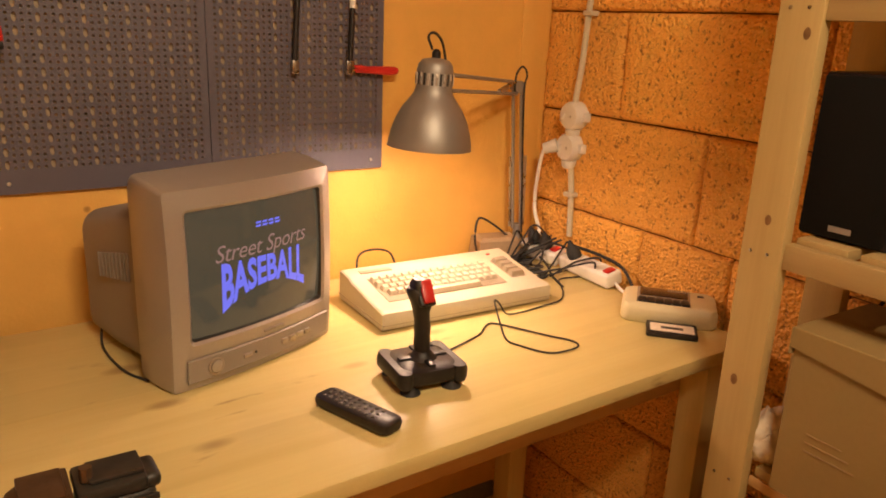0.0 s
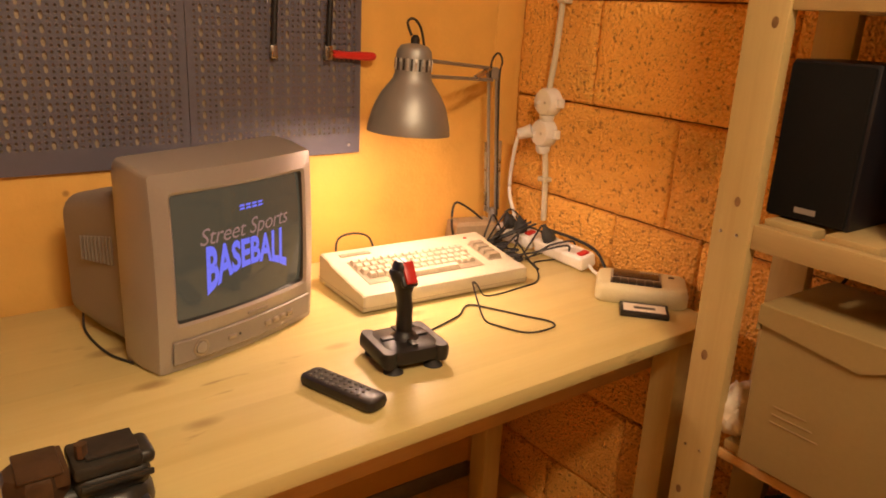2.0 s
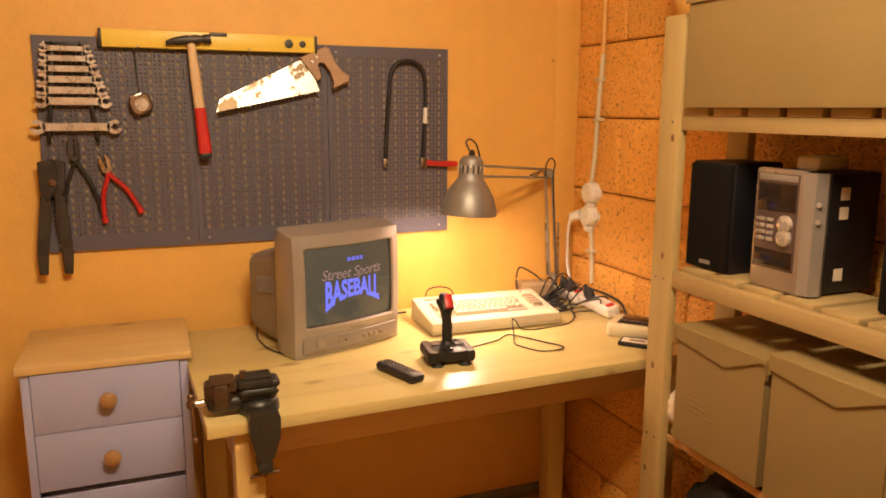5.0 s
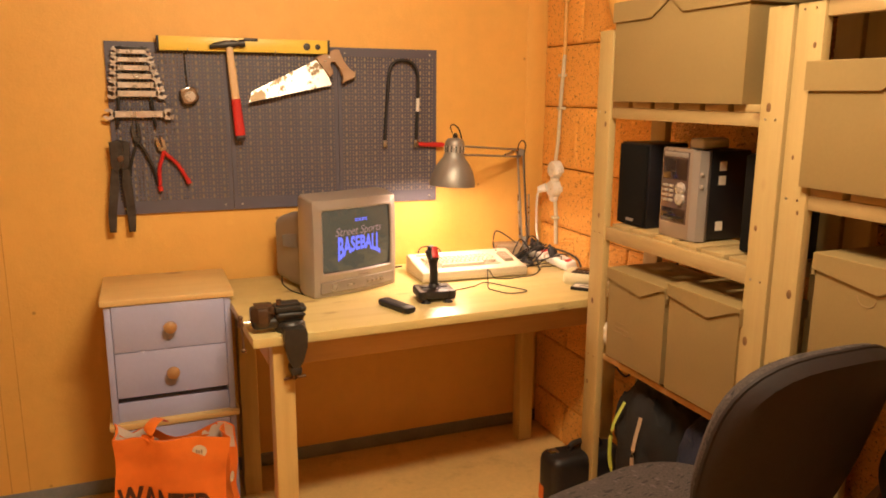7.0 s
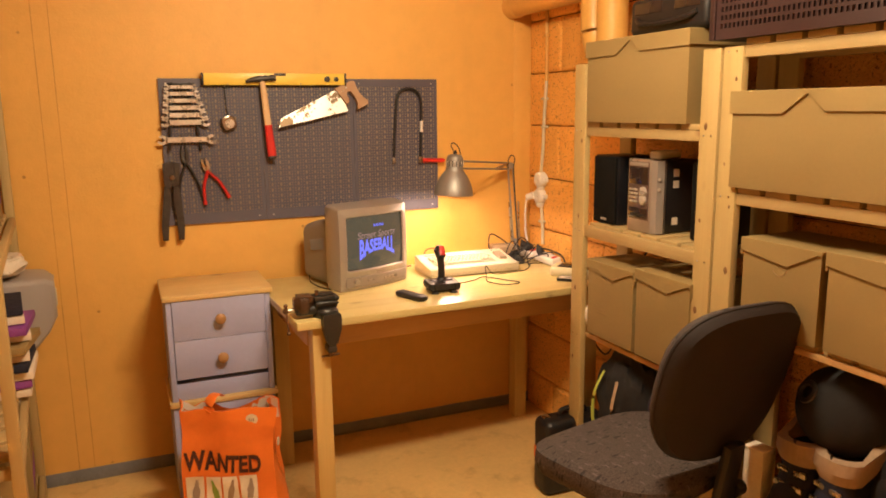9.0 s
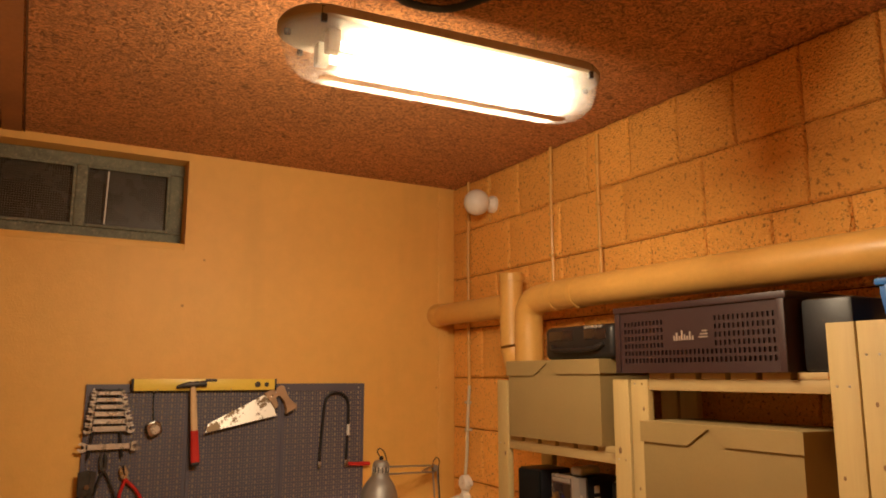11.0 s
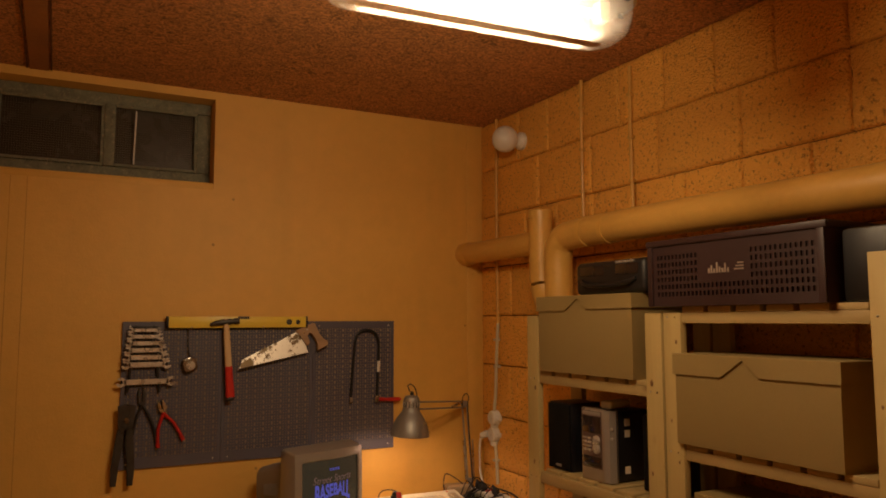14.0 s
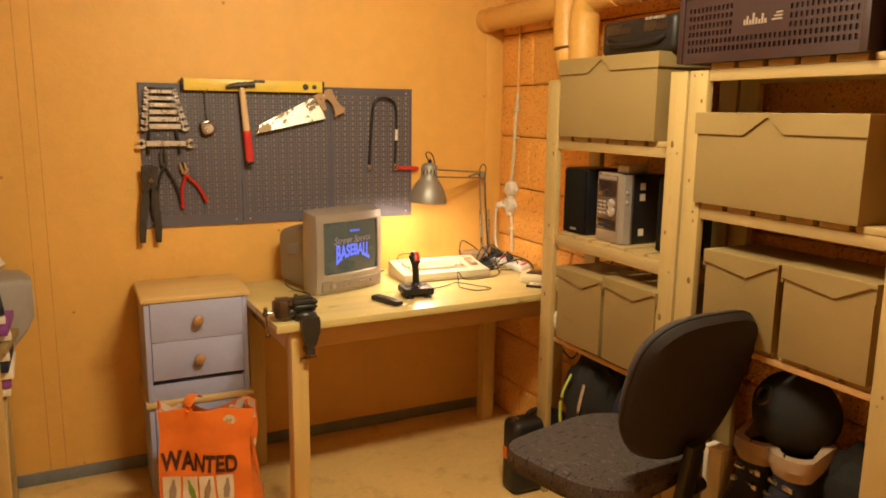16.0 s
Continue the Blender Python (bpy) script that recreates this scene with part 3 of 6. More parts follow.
# pipes
bm = B()
tube(bm, [(1.262, 1.50, 1.978), (1.262, 1.2, 1.978), (1.262, 0.86, 1.978)], 0.052, 18)
pipes = thing("drain_pipe", "thick orange painted drain pipe along the wall", "pipe")
part("branch", bm, M_pipe, pipes)
bm = B()
lathe(bm, [(0.058, 0), (0.058, 0.05), (0.052, 0.06)], pose(1.262, YW, 1.978, 90), 20)
part("collar", bm, M_pipe, pipes)
bm = B()
tube(bm, [(1.24, -2.7, 1.965), (1.24, -1.2, 1.975), (1.24, 0.2, 1.988), (1.24, 0.62, 1.985), (1.235, 0.70, 1.962), (1.235, 0.725, 1.90), (1.235, 0.725, 1.78), (1.235, 0.725, 1.70)], 0.058, 20)
part("main_run", bm, M_pipe, pipes)
bm = B()
tube(bm, [(1.235, 0.85, 2.10), (1.235, 0.85, 1.95), (1.235, 0.845, 1.80), (1.235, 0.81, 1.72), (1.235, 0.75, 1.68), (1.235, 0.74, 1.6)], 0.05, 18)
lathe(bm, [(0.054, 0), (0.054, 0.03), (0.05, 0.035)], pose(1.235, 0.85, 2.075), 18)
part("riser", bm, M_pipe, pipes)
for y in (0.55, 0.42):
    part("ring", one(lathe, [(0.0605, 0), (0.0605, 0.022)], pose(1.24, y, 1.987, 90), 20), M_pipe, pipes)

# thin conduits on the block wall
for x, y, z0, z1 in ((1.347, 1.385, 1.63, ZC), (1.347, 0.70, 2.06, ZC), (1.347, 0.40, 2.06, 2.62)):
    bm = B()
    tube(bm, [(x, y, z0), (x, y + 0.004, (z0 + z1) / 2), (x, y, z1)], 0.008, 8)
    for k in range(3):
        z = z0 + (z1 - z0) * (0.2 + 0.3 * k)
        box(bm, (x - 0.012, y - 0.0105, z - 0.006), (x + 0.012, y + 0.0105, z + 0.006), 0.003)
    solo("conduit", bm, M_pipe, "thin cable painted over, clipped to the block wall", "cable")

# ---- desk ----
DZ = 0.797
desk = thing("desk", "lacquered pine desk with square legs", "desk", pose(0.012, 0.766, 0, 0, 0, 2.0))
part("tabletop", one(box, (0, 0, DZ - 0.029), (1.30, 0.735, DZ), 0.003), M_desk, desk, "knotty lacquered pine top with scratches")
for x, y in ((0.058, 0.024), (0.040, 0.585), (1.205, 0.024), (1.205, 0.585)):
    part("leg", one(box, (x, y, 0), (x + 0.062, y + 0.062, DZ - 0.029), 0.003), M_leg, desk)
for lo, hi in (((0.082, 0.0862, 0.675), (1.226, 0.108, DZ - 0.029)), ((0.1022, 0.60, 0.675), (1.2048, 0.622, DZ - 0.029))):
    part("apron", one(box, lo, hi, 0.002), M_apron, desk)
for x in (0.06, 1.226):
    part("apron", one(box, (x, 0.1082, 0.675), (x + 0.022, 0.5848, DZ - 0.029), 0.002), M_apron, desk)

# ---- stacked drawer cabinets ----


def drawer_cabinet(z):
    c = thing("drawer_cabinet", "lilac-grey two-drawer cabinet with pine top", "cabinet", pose(-0.400, 1.187, z), "stacked drawer cabinets")
    part("body", one(lambda b: [box(b, lo, hi, 0.002) for lo, hi in (((0.012, 0.012, 0), (0.032, 0.34, 0.395)), ((0.378, 0.012, 0), (0.398, 0.34, 0.395)), ((0.032, 0.32, 0), (0.378, 0.34, 0.395)), ((0.032, 0.022, 0.0), (0.378, 0.32, 0.066)), ((0.032, 0.03, 0.36), (0.378, 0.32, 0.395)))]), M_lilac, c)
    part("top", one(box, (0, 0, 0.395), (0.41, 0.345, 0.418), 0.007), M_pinetop, c, "pine top with rounded edge")
    for z0, z1 in ((0.088, 0.2385), (0.2405, 0.3935)):
        d = part("drawer", one(box, (0.0335, 0.006, z0), (0.3765, 0.03, z1), 0.0015), M_lilac, c)
        part("knob", one(lathe, [(0.008, 0), (0.008, 0.008), (0.017, 0.014), (0.021, 0.022), (0.019, 0.030), (0.010, 0.035), (0.001, 0.036)], pose(0.205, 0.006, (z0 + z1) / 2, 90), 20), M_knob, d, "turned pine knob")
    return c


drawer_cabinet(0.0)
drawer_cabinet(0.418)

# ---- shelving along the block wall ----
XF = 1.062


def post(bm, x, y, h, w=0.070, t=0.024):
    box(bm, (x, y, 0), (x + t, y + w, h), 0.002)


def shelf_unit(y0, y1, tops, levels, label, bolts=True):
    """Front and back posts, and shelves of crosswise slats on two rails."""
    u = thing("storage_shelf", label, "shelf", pose(XF, y0, 0), "pine shelving units")
    length = y1 - y0
    for y, h in ((0, tops[0]), (length - 0.070, tops[1])):
        p = part("post", one(post, 0, y, h), M_post, u)
        part("post", one(post, 0.205, y, h), M_post, u)
        kz = 0.16 + 0.07 * math.sin(9 * y + 31 * y0)
        while kz < h - 0.08:
            wide = 0.0035 + 0.0025 * (1 + math.sin(57 * kz + 20 * y0))
            part("knot", one(lathe, [(wide, 0), (wide * 0.9, 0.0004), (0.0005, 0.0005)], pose(0, y + 0.035 + 0.017 * math.sin(71 * kz + y0), kz, 0, -90, 0) @ Matrix.Diagonal((1.5, 1, 1, 1)), 12), M_knot, p)
            kz += 0.19 + 0.09 * math.sin(23 * kz + 11 * y)
        for z in levels:
            for dy in (0.022, 0.052):
                if z - 0.03 < h:
                    part("screw", one(lathe, [(0.0030, 0), (0.003, 0.0008), (0.001, 0.001)], pose(0, y + dy, z - 0.032, 0, -90, 0), 8), M_steel, p)
    for z in levels:
        for x in (0.006, 0.203):
            low = 0.6 < z < 0.95
            part("rail", one(box, (x + 0.014 * low, 0.0705, z - (0.036 if low else 0.050)), (x + 0.02, length - 0.0705, z - (0.0178 if low or z > 1.2 else 0.009)), 0.002), M_apron if low else M_rail, u)
        n = max(2, round((length - 0.15) / 0.098))
        step = (length - 0.15 + 0.018) / n
        for k in range(n):
            y = 0.075 + k * step
            part("slat", one(box, (0.004 if z > 1.2 else 0.027, y, z - 0.0175), (0.221 if z > 1.2 else 0.202, y + step - 0.018, z), 0.002), M_slat, u)
    return u


A_LEVELS = (0.21, 0.685, 1.088, 1.457)
B_LEVELS = (0.319, 0.909, 1.289, 1.686)
shelf_unit(-0.029, 0.702, (1.667, 1.662), A_LEVELS, "raw pine shelving unit with slatted shelves beside the desk")
shelf_unit(-0.765, -0.040, (1.800, 1.667), B_LEVELS, "raw pine shelving unit with one taller post, full of boxes")
shelf_unit(-1.514, -0.770, (1.800, 1.800), (0.319, 0.915, 1.757), "raw pine shelving unit, taller, by the room's end")

# ---- archive boxes ----


def archive_box(w, d, h, lid, style, m, label, lines=False, finger=False):
    """A cardboard box with a loose lid whose front edge is cut to a notch or a slant. Front towards -x."""
    b = thing("archive_box", label, "cardboard box", m, "cardboard archive boxes")
    t = 0.004
    body = B()
    loft(body, [[(x, y, z) for x, y in ((0.006 + f, 0.006 + f), (d - 0.006 - f, 0.006 + f), (d - 0.006 - f, w - 0.006 - f), (0.006 + f, w - 0.006 - f))] for f, z in ((0.001, 0.0), (0.0, 0.003), (0.0, h - 0.008), (0.004, h - 0.008), (0.004, 0.006))])
    part("body", body, M_card, b)
    # the lid's rim, corner by corner: front edge cut to shape, seen as (along y, height)
    if style == "notch":
        cut = [(w, h - lid), (w * 0.67, h - lid), (w * 0.535, h - 0.012), (w * 0.525, h - 0.012), (w * 0.43, h - lid * 0.9), (0, h - lid * 0.9)]
    else:
        cut = [(w, h - lid * 0.62), (w * 0.40, h - lid), (w * 0.06, h - 0.012), (0, h - 0.012)]
    hang = h - lid * 0.85
    low = [(0.0, y, z) for y, z in cut] + [(0.0, 0.0, hang), (d, 0.0, hang), (d, w, hang), (0.0, w, hang)]
    def inset(q, k):
        return (min(max(q[0], k), d - k), min(max(q[1], k), w - k), q[2])
    lidm = B()
    rim_in = [inset(q, t) for q in low]
    top_out = [(q[0], q[1], h - 0.0015) for q in low]
    top_in = [(*inset(q, t)[:2], h - t) for q in low]
    loft(lidm, [top_in, rim_in, low, top_out, [(*inset(q, 0.0015)[:2], h) for q in low]])
    part("lid", lidm, M_card, b, "slightly bowed cardboard lid")
    for k in range(3 if lines else 0):
        part("print_line", one(box, (0.0045, w * 0.62 - k * 0.012, h * 0.42 - k * 0.014), (0.006, w * 0.62 + w * 0.2, h * 0.42 + 0.0016 - k * 0.014)), M_cardcut, b)
    if finger:
        bm = B()
        tube(bm, [(0.0056, w * 0.5 + 0.022 * math.cos(radians(a)), h - lid - 0.012 + 0.018 * math.sin(radians(a))) for a in (180, 215, 250, 290, 325, 360)], 0.0012, 5, 3)
        part("finger_hole", bm, M_cardcut, b)
    return b


archive_box(0.530, 0.236, 0.275, 0.054, "notch", pose(XF - 0.02, 0.078, 1.457), "wide brown cardboard archive box with notched lid on the shelf")
archive_box(0.276, 0.222, 0.279, 0.052, "slant", pose(XF - 0.012, 0.309, 0.685), "brown cardboard archive box with slanted lid edge under the stereo", True)
archive_box(0.268, 0.222, 0.296, 0.052, "slant", pose(XF - 0.012, 0.034, 0.685), "brown cardboard archive box, slightly larger, with slanted lid edge")
archive_box(0.536, 0.236, 0.259, 0.060, "notch", pose(XF - 0.02, -0.630, 1.289), "wide brown cardboard archive box with notched lid")
archive_box(0.263, 0.222, 0.246, 0.057, "slant", pose(XF + 0.002, -0.406, 0.909), "brown cardboard archive box with finger hole", False, True)
archive_box(0.263, 0.222, 0.251, 0.057, "slant", pose(XF + 0.002, -0.680, 0.909), "brown cardboard archive box with creased lid")

# ---- stereo on the shelf ----


def loudspeaker(m, label):
    s = thing("loudspeaker", label, "loudspeaker", m, "pair of loudspeakers")
    part("cabinet", one(box, (0.012, 0, 0), (0.15, 0.138, 0.253), 0.004), M_vinyl, s)
    part("grille", one(box, (0, 0.004, 0.004), (0.0118, 0.134, 0.249), 0.005), M_grille, s)
    part("badge", one(box, (-0.001, 0.05, 0.016), (0.001, 0.085, 0.025)), M_silverdark, s)
    return s


loudspeaker(pose(1.116, 0.512, 1.088, 0, 0, 1) @ Matrix.Scale(0.985, 4), "black bookshelf loudspeaker with cloth front")
loudspeaker(pose(1.150, 0.030, 1.088, 0, 0, 0) @ Matrix.Scale(0.985, 4), "black bookshelf loudspeaker set further back")
st = thing("mini_stereo", "champagne and silver mini hi-fi with round knobs", "stereo", pose(1.112, 0.284, 1.088, 0, 0, 0.5) @ Matrix.Scale(0.95, 4))
part("case", one(box, (0.02, 0.004, 0.004), (0.19, 0.152, 0.258), 0.006), M_black, st)
part("front", one(box, (0, 0.028, 0.0), (0.02, 0.160, 0.262), 0.007), M_stereo, st)
part("side_panel", one(loft, [[(0.0, 0.028, z), (0.005, 0.004, z), (0.03, -0.004, z), (0.045, 0.004, z), (0.045, 0.028, z)] for z in (0.004, 0.13, 0.25, 0.258)]), M_silver, st, "curved silver side strip")
part("control_window", one(box, (-0.001, 0.040, 0.046), (0.001, 0.153, 0.252), 0.001), M_panel, st, "smoky brown control panel")
part("display", one(box, (-0.0025, 0.045, 0.172), (0.001, 0.148, 0.232), 0.001), M_display, st)
part("disc_tray", one(box, (-0.003, 0.045, 0.236), (0.001, 0.148, 0.250), 0.002), M_silverdark, st)
part("cassette_door", one(box, (-0.003, 0.045, 0.052), (0.001, 0.148, 0.088), 0.002), M_display, st)
part("cassette_slot", one(box, (-0.0045, 0.058, 0.060), (-0.002, 0.135, 0.068), 0.001), M_black, st)
for z in (0.147, 0.118):
    part("dial", one(lathe, [(0.019, 0), (0.018, 0.008), (0.014, 0.011), (0.001, 0.011)], pose(0, 0.068, z, 0, -90, 0), 22), M_chrome, st)
for z in (0.152, 0.138, 0.124, 0.110):
    for y in (0.100, 0.122):
        part("button", one(box, (-0.004, y, z - 0.004), (0.001, y + 0.017, z + 0.004), 0.0015), M_chrome, st)
    part("button", one(box, (-0.003, 0.142, z - 0.003), (0.001, 0.149, z + 0.003), 0.001), M_silverdark, st)
for z in (0.215, 0.175, 0.045):
    part("sticker", one(box, (0.075, 0.0032, z - 0.013), (0.10, 0.0041, z + 0.013)), M_paper, st)
for z in (0.195, 0.16):
    part("jack", one(lathe, [(0.006, 0), (0.005, 0.003), (0.001, 0.003)], pose(0.012, -0.001, z, 0, -90, 20), 12), M_chrome, st)
bm = B()
box(bm, (0, 0, 0), (0.11, 0.05, 0.030), 0.010, segments=3)
solo("plastic_tray", bm, M_white, "small whitish plastic case lying on the stereo", "case", pose(1.150, 0.318, 1.3335, 0, 0, 10))

# ---- on top of the shelves ----
crate = thing("plastic_crate", "dark brown perforated plastic bottle crate", "crate", pose(XF - 0.02, -0.608, 1.686) @ Matrix.Scale(1.02, 4))
CW, CD, CH = 0.59, 0.232, 0.195


def crate_side(bm, length, h, m, panels):
    """A wall with small upright openings in the given stretches, ribs at the ends and a rolled rim."""
    cells = int(length / 0.0145)
    step = length / cells
    x = 0.0
    for i in range(cells):
        x = i * step
        open_col = any(a <= (i + 0.5) / cells <= b for a, b, *_ in panels)
        if not open_col:
            box(bm, (x, 0, 0.0), (x + step, 0.006, h), m=m)
            continue
        z0 = [p[2] for p in panels if p[0] <= (i + 0.5) / cells <= p[1]][0]
        rows = int((h - 0.05) / 0.0215)
        for j in range(rows):
            z = 0.02 + j * 0.0215
            box(bm, (x, 0, z), (x + step, 0.006, z + 0.0085), m=m)
            box(bm, (x, 0, z + 0.0085), (x + step * 0.42, 0.006, z + 0.0215), m=m)
            if z < z0[0] or z > z0[1]:
                box(bm, (x + step * 0.42, 0, z + 0.0085), (x + step, 0.006, z + 0.0215), m=m)
        box(bm, (x, 0, 0), (x + step, 0.006, 0.02), m=m)
        box(bm, (x, 0, 0.02 + rows * 0.0215), (x + step, 0.006, h), m=m)


side = B()
crate_side(side, CW, CH, Matrix(((0, 1, 0, 0), (-1, 0, 0, CW), (0, 0, 1, 0), (0, 0, 0, 1))), [(0.04, 0.33, (0, 1)), (0.335, 0.62, (-1, 0.055)), (0.625, 0.96, (0, 1))])
part("front_wall", side, M_crate, crate)
part("back_wall", one(box, (CD - 0.006, 0, 0), (CD, CW, CH)), M_crate, crate)
for y in (0, CW - 0.006):
    part("end_wall", one(box, (0.006, y, 0), (CD - 0.006, y + 0.006, CH)), M_crate, crate)
part("base", one(box, (0.006, 0.006, 0), (CD - 0.006, CW - 0.006, 0.008)), M_crate, crate)
rim = B()
for lo, hi in (((-0.006, -0.006, CH - 0.018), (0.003, CW + 0.006, CH)), ((CD - 0.003, -0.006, CH - 0.018), (CD + 0.006, CW + 0.006, CH)), ((0.003, -0.006, CH - 0.018), (CD - 0.003, 0.003, CH)), ((0.003, CW - 0.003, CH - 0.018), (CD - 0.003, CW + 0.006, CH)), ((-0.006, 0.0, 0.0), (0.0, 0.02, CH - 0.018)), ((-0.006, CW - 0.02, 0.0), (0.0, CW, CH - 0.018))):
    box(rim, lo, hi, 0.002)
part("rim", rim, M_crate, crate)
# white printed mark, as plain shapes
mark = B()
for k in range(8):
    y, hh = 0.355 - k * 0.0095, (0.014, 0.022, 0.012, 0.028, 0.016, 0.012, 0.024, 0.012)[k]
    box(mark, (-0.0022, y - 0.004, 0.088), (-0.0004, y + 0.002, 0.088 + hh))
for k in range(3):
    box(mark, (-0.0022, 0.236, 0.093 + k * 0.008), (-0.0004, 0.268 - 0.006 * k, 0.097 + k * 0.008))
part("print_mark", mark, M_greyink, crate, "white printed mark")

bb = thing("boombox", "black portable radio lying on the boxes", "radio", pose(1.078, 0.052, 1.732))
part("body", one(box, (0, 0, 0), (0.19, 0.36, 0.115), 0.02, segments=3), M_black, bb)
part("carry_handle", one(tube, [(0.0, 0.04, 0.05), (-0.012, 0.08, 0.035), (-0.014, 0.18, 0.03), (-0.012, 0.28, 0.035), (0.0, 0.32, 0.05)], 0.008), M_black, bb)
part("window", one(box, (-0.002, 0.03, 0.065), (0.004, 0.14, 0.1), 0.002), M_display, bb)
part("window", one(box, (-0.002, 0.2, 0.065), (0.004, 0.33, 0.1), 0.002), M_display, bb)
for k in range(5):
    part("key", one(box, (-0.004, 0.05 + k * 0.018, 0.102), (0.006, 0.064 + k * 0.018, 0.110), 0.001), M_silverdark, bb)

dark = solo("equipment_case", one(box, (0, 0, 0), (0.21, 0.134, 0.176), 0.012), M_black, "black equipment case beside the crate", "case", pose(1.075, -0.757, 1.686))
blue = thing("blue_crate", "blue plastic stacking crate with ribbed rim", "crate", pose(1.06, -1.09, 1.757))
part("body", one(loft, [[(x, y, z) for x, y in ((0.02 - f, 0.02 - f), (0.20 + f, 0.02 - f), (0.20 + f, 0.25 + f), (0.02 - f, 0.25 + f))] for f, z in ((0, 0), (0.012, 0.10), (0.012, 0.12))]), M_bluep, blue)
part("rim", one(box, (0.0, 0.0, 0.118), (0.225, 0.27, 0.134), 0.004), M_bluep, blue)
for k in range(6):
    part("rib", one(box, (0.002, 0.03 + k * 0.042, 0.0), (0.016, 0.038 + k * 0.042, 0.12), 0.001), M_bluep, blue)

# ---- television ----
TW, TH = 0.346, 0.332
tv = thing("television", "silver-grey portable tube television, switched on", "television", pose(0.262, 1.116, DZ, 0, 0, 20.4))


def bulge(x, z):
    """How far the front swells towards the viewer at a point of the face."""
    return 0.015 * (1 - ((x - TW / 2) / (TW / 2)) ** 2) + 0.006 * (1 - ((z - TH / 2) / (TH / 2)) ** 2)


def tv_ring(y, w, h, r, lift=0.0, cx=TW / 2, swell=0.0):
    pts = even(rounded(w, h, r, 5, cx, h / 2))
    return [(x, y - swell * bulge(x, z), z + lift) for x, z in pts]


def even(pts, n=8):
    """The same closed outline with its long sides cut into n steps."""
    out = []
    for a, b in zip(pts, pts[1:] + pts[:1]):
        far = math.hypot(a[0] - b[0], a[1] - b[1])
        k = n if far > 0.1 else 1
        out += [(a[0] + (b[0] - a[0]) * i / k, a[1] + (b[1] - a[1]) * i / k) for i in range(k)]
    return out


part("body", one(loft, [tv_ring(0.004, TW - 0.004, TH - 0.004, 0.006, 0.002, swell=1), tv_ring(0.010, TW, TH, 0.008, swell=1), tv_ring(0.05, TW + 0.002, TH + 0.010, 0.010, swell=0.3), tv_ring(0.085, TW, TH + 0.014, 0.014), tv_ring(0.098, TW - 0.012, TH + 0.002, 0.016, 0.003), tv_ring(0.102, TW - 0.05, TH - 0.05, 0.03, 0.005)], False), M_silver, tv)
part("rear_housing", one(loft, [tv_ring(0.097, TW - 0.05, TH - 0.055, 0.03, 0.005), tv_ring(0.22, TW - 0.065, TH - 0.072, 0.03, 0.006), tv_ring(0.315, TW - 0.085, TH - 0.10, 0.035, 0.008), tv_ring(0.33, TW - 0.12, TH - 0.135, 0.035, 0.02)]), M_silverdark, tv, "grey vented rear housing")
for s in (0.022, TW - 0.052):
    for k in range(9):
        part("vent", one(box, (s + 0.012 if s > 0.1 else s + 0.0035, 0.15 + k * 0.011, 0.15 - k * 0.001), (s + 0.0225 if s > 0.1 else s + 0.008, 0.154 + k * 0.011, 0.20 - k * 0.002)), M_silverdark, tv)
SW, SH, SX, SZ = 0.282, 0.212, TW / 2 + 0.001, 0.190
front = B()
outer = even(rounded(TW - 0.004, TH - 0.004, 0.006, 5, TW / 2, TH / 2))
mid_o = even(rounded(SW + 0.010, SH + 0.010, 0.008, 5, SX, SZ))
inner = even(rounded(SW, SH, 0.006, 5, SX, SZ))
loft(front, [[(x, 0.004 - bulge(x, z), z) for x, z in outer], [(x, -0.001 - bulge(x, z), z) for x, z in mid_o], [(x, 0.003 - bulge(x, z), z) for x, z in inner]], False)
part("front_frame", front, M_silver, tv)
part("screen_surround", one(loft, [[(x, 0.0028 - bulge(x, z), z) for x, z in inner], [(x, 0.013 - bulge(x, z), z) for x, z in even(rounded(SW - 0.008, SH - 0.008, 0.006, 5, SX, SZ))]], False), M_bezel, tv)


def screen_point(x, z, off=0.0):
    """A point on the bulging glass; x and z from the screen's middle, in metres."""
    return Vector((SX + x, 0.0035 + 0.010 * ((x / (SW / 2)) ** 2 + (z / (SH / 2)) ** 2) * 0.35 - off - bulge(SX + x, SZ + z), SZ + z))


glass = B()
grid = [[glass.verts.new(screen_point(-SW / 2 + SW * i / 14, -SH / 2 + SH * j / 12)) for i in range(15)] for j in range(13)]
for j in range(12):
    for i in range(14):
        glass.faces.new((grid[j][i], grid[j][i + 1], grid[j + 1][i + 1], grid[j + 1][i]))
screen = part("screen", glass, M_screen, tv, "grey glowing picture tube")


def arched(x, y):
    u = x / 0.085
    v = y / 0.06
    top = 0.010
    low = -0.034 - 0.030 * u * u + 0.004 * u
    return screen_point(0.004 + x * 1.05, low + (top - low) * v, 0.0012)


part("title", written("BASEBALL", 0.0833, lambda x, y: arched(x * 0.465, y * 1.05), 1.0, 0.003), M_blue, screen, "blue arched title lettering")
part("subtitle", written("Street Sports", 0.036, lambda x, y: screen_point(0.001 + 1.06 * x + 0.3 * y, 0.018 + 1.1 * y + 0.02 * x, 0.0012), 0.95), M_script, screen, "faint brown script lettering")
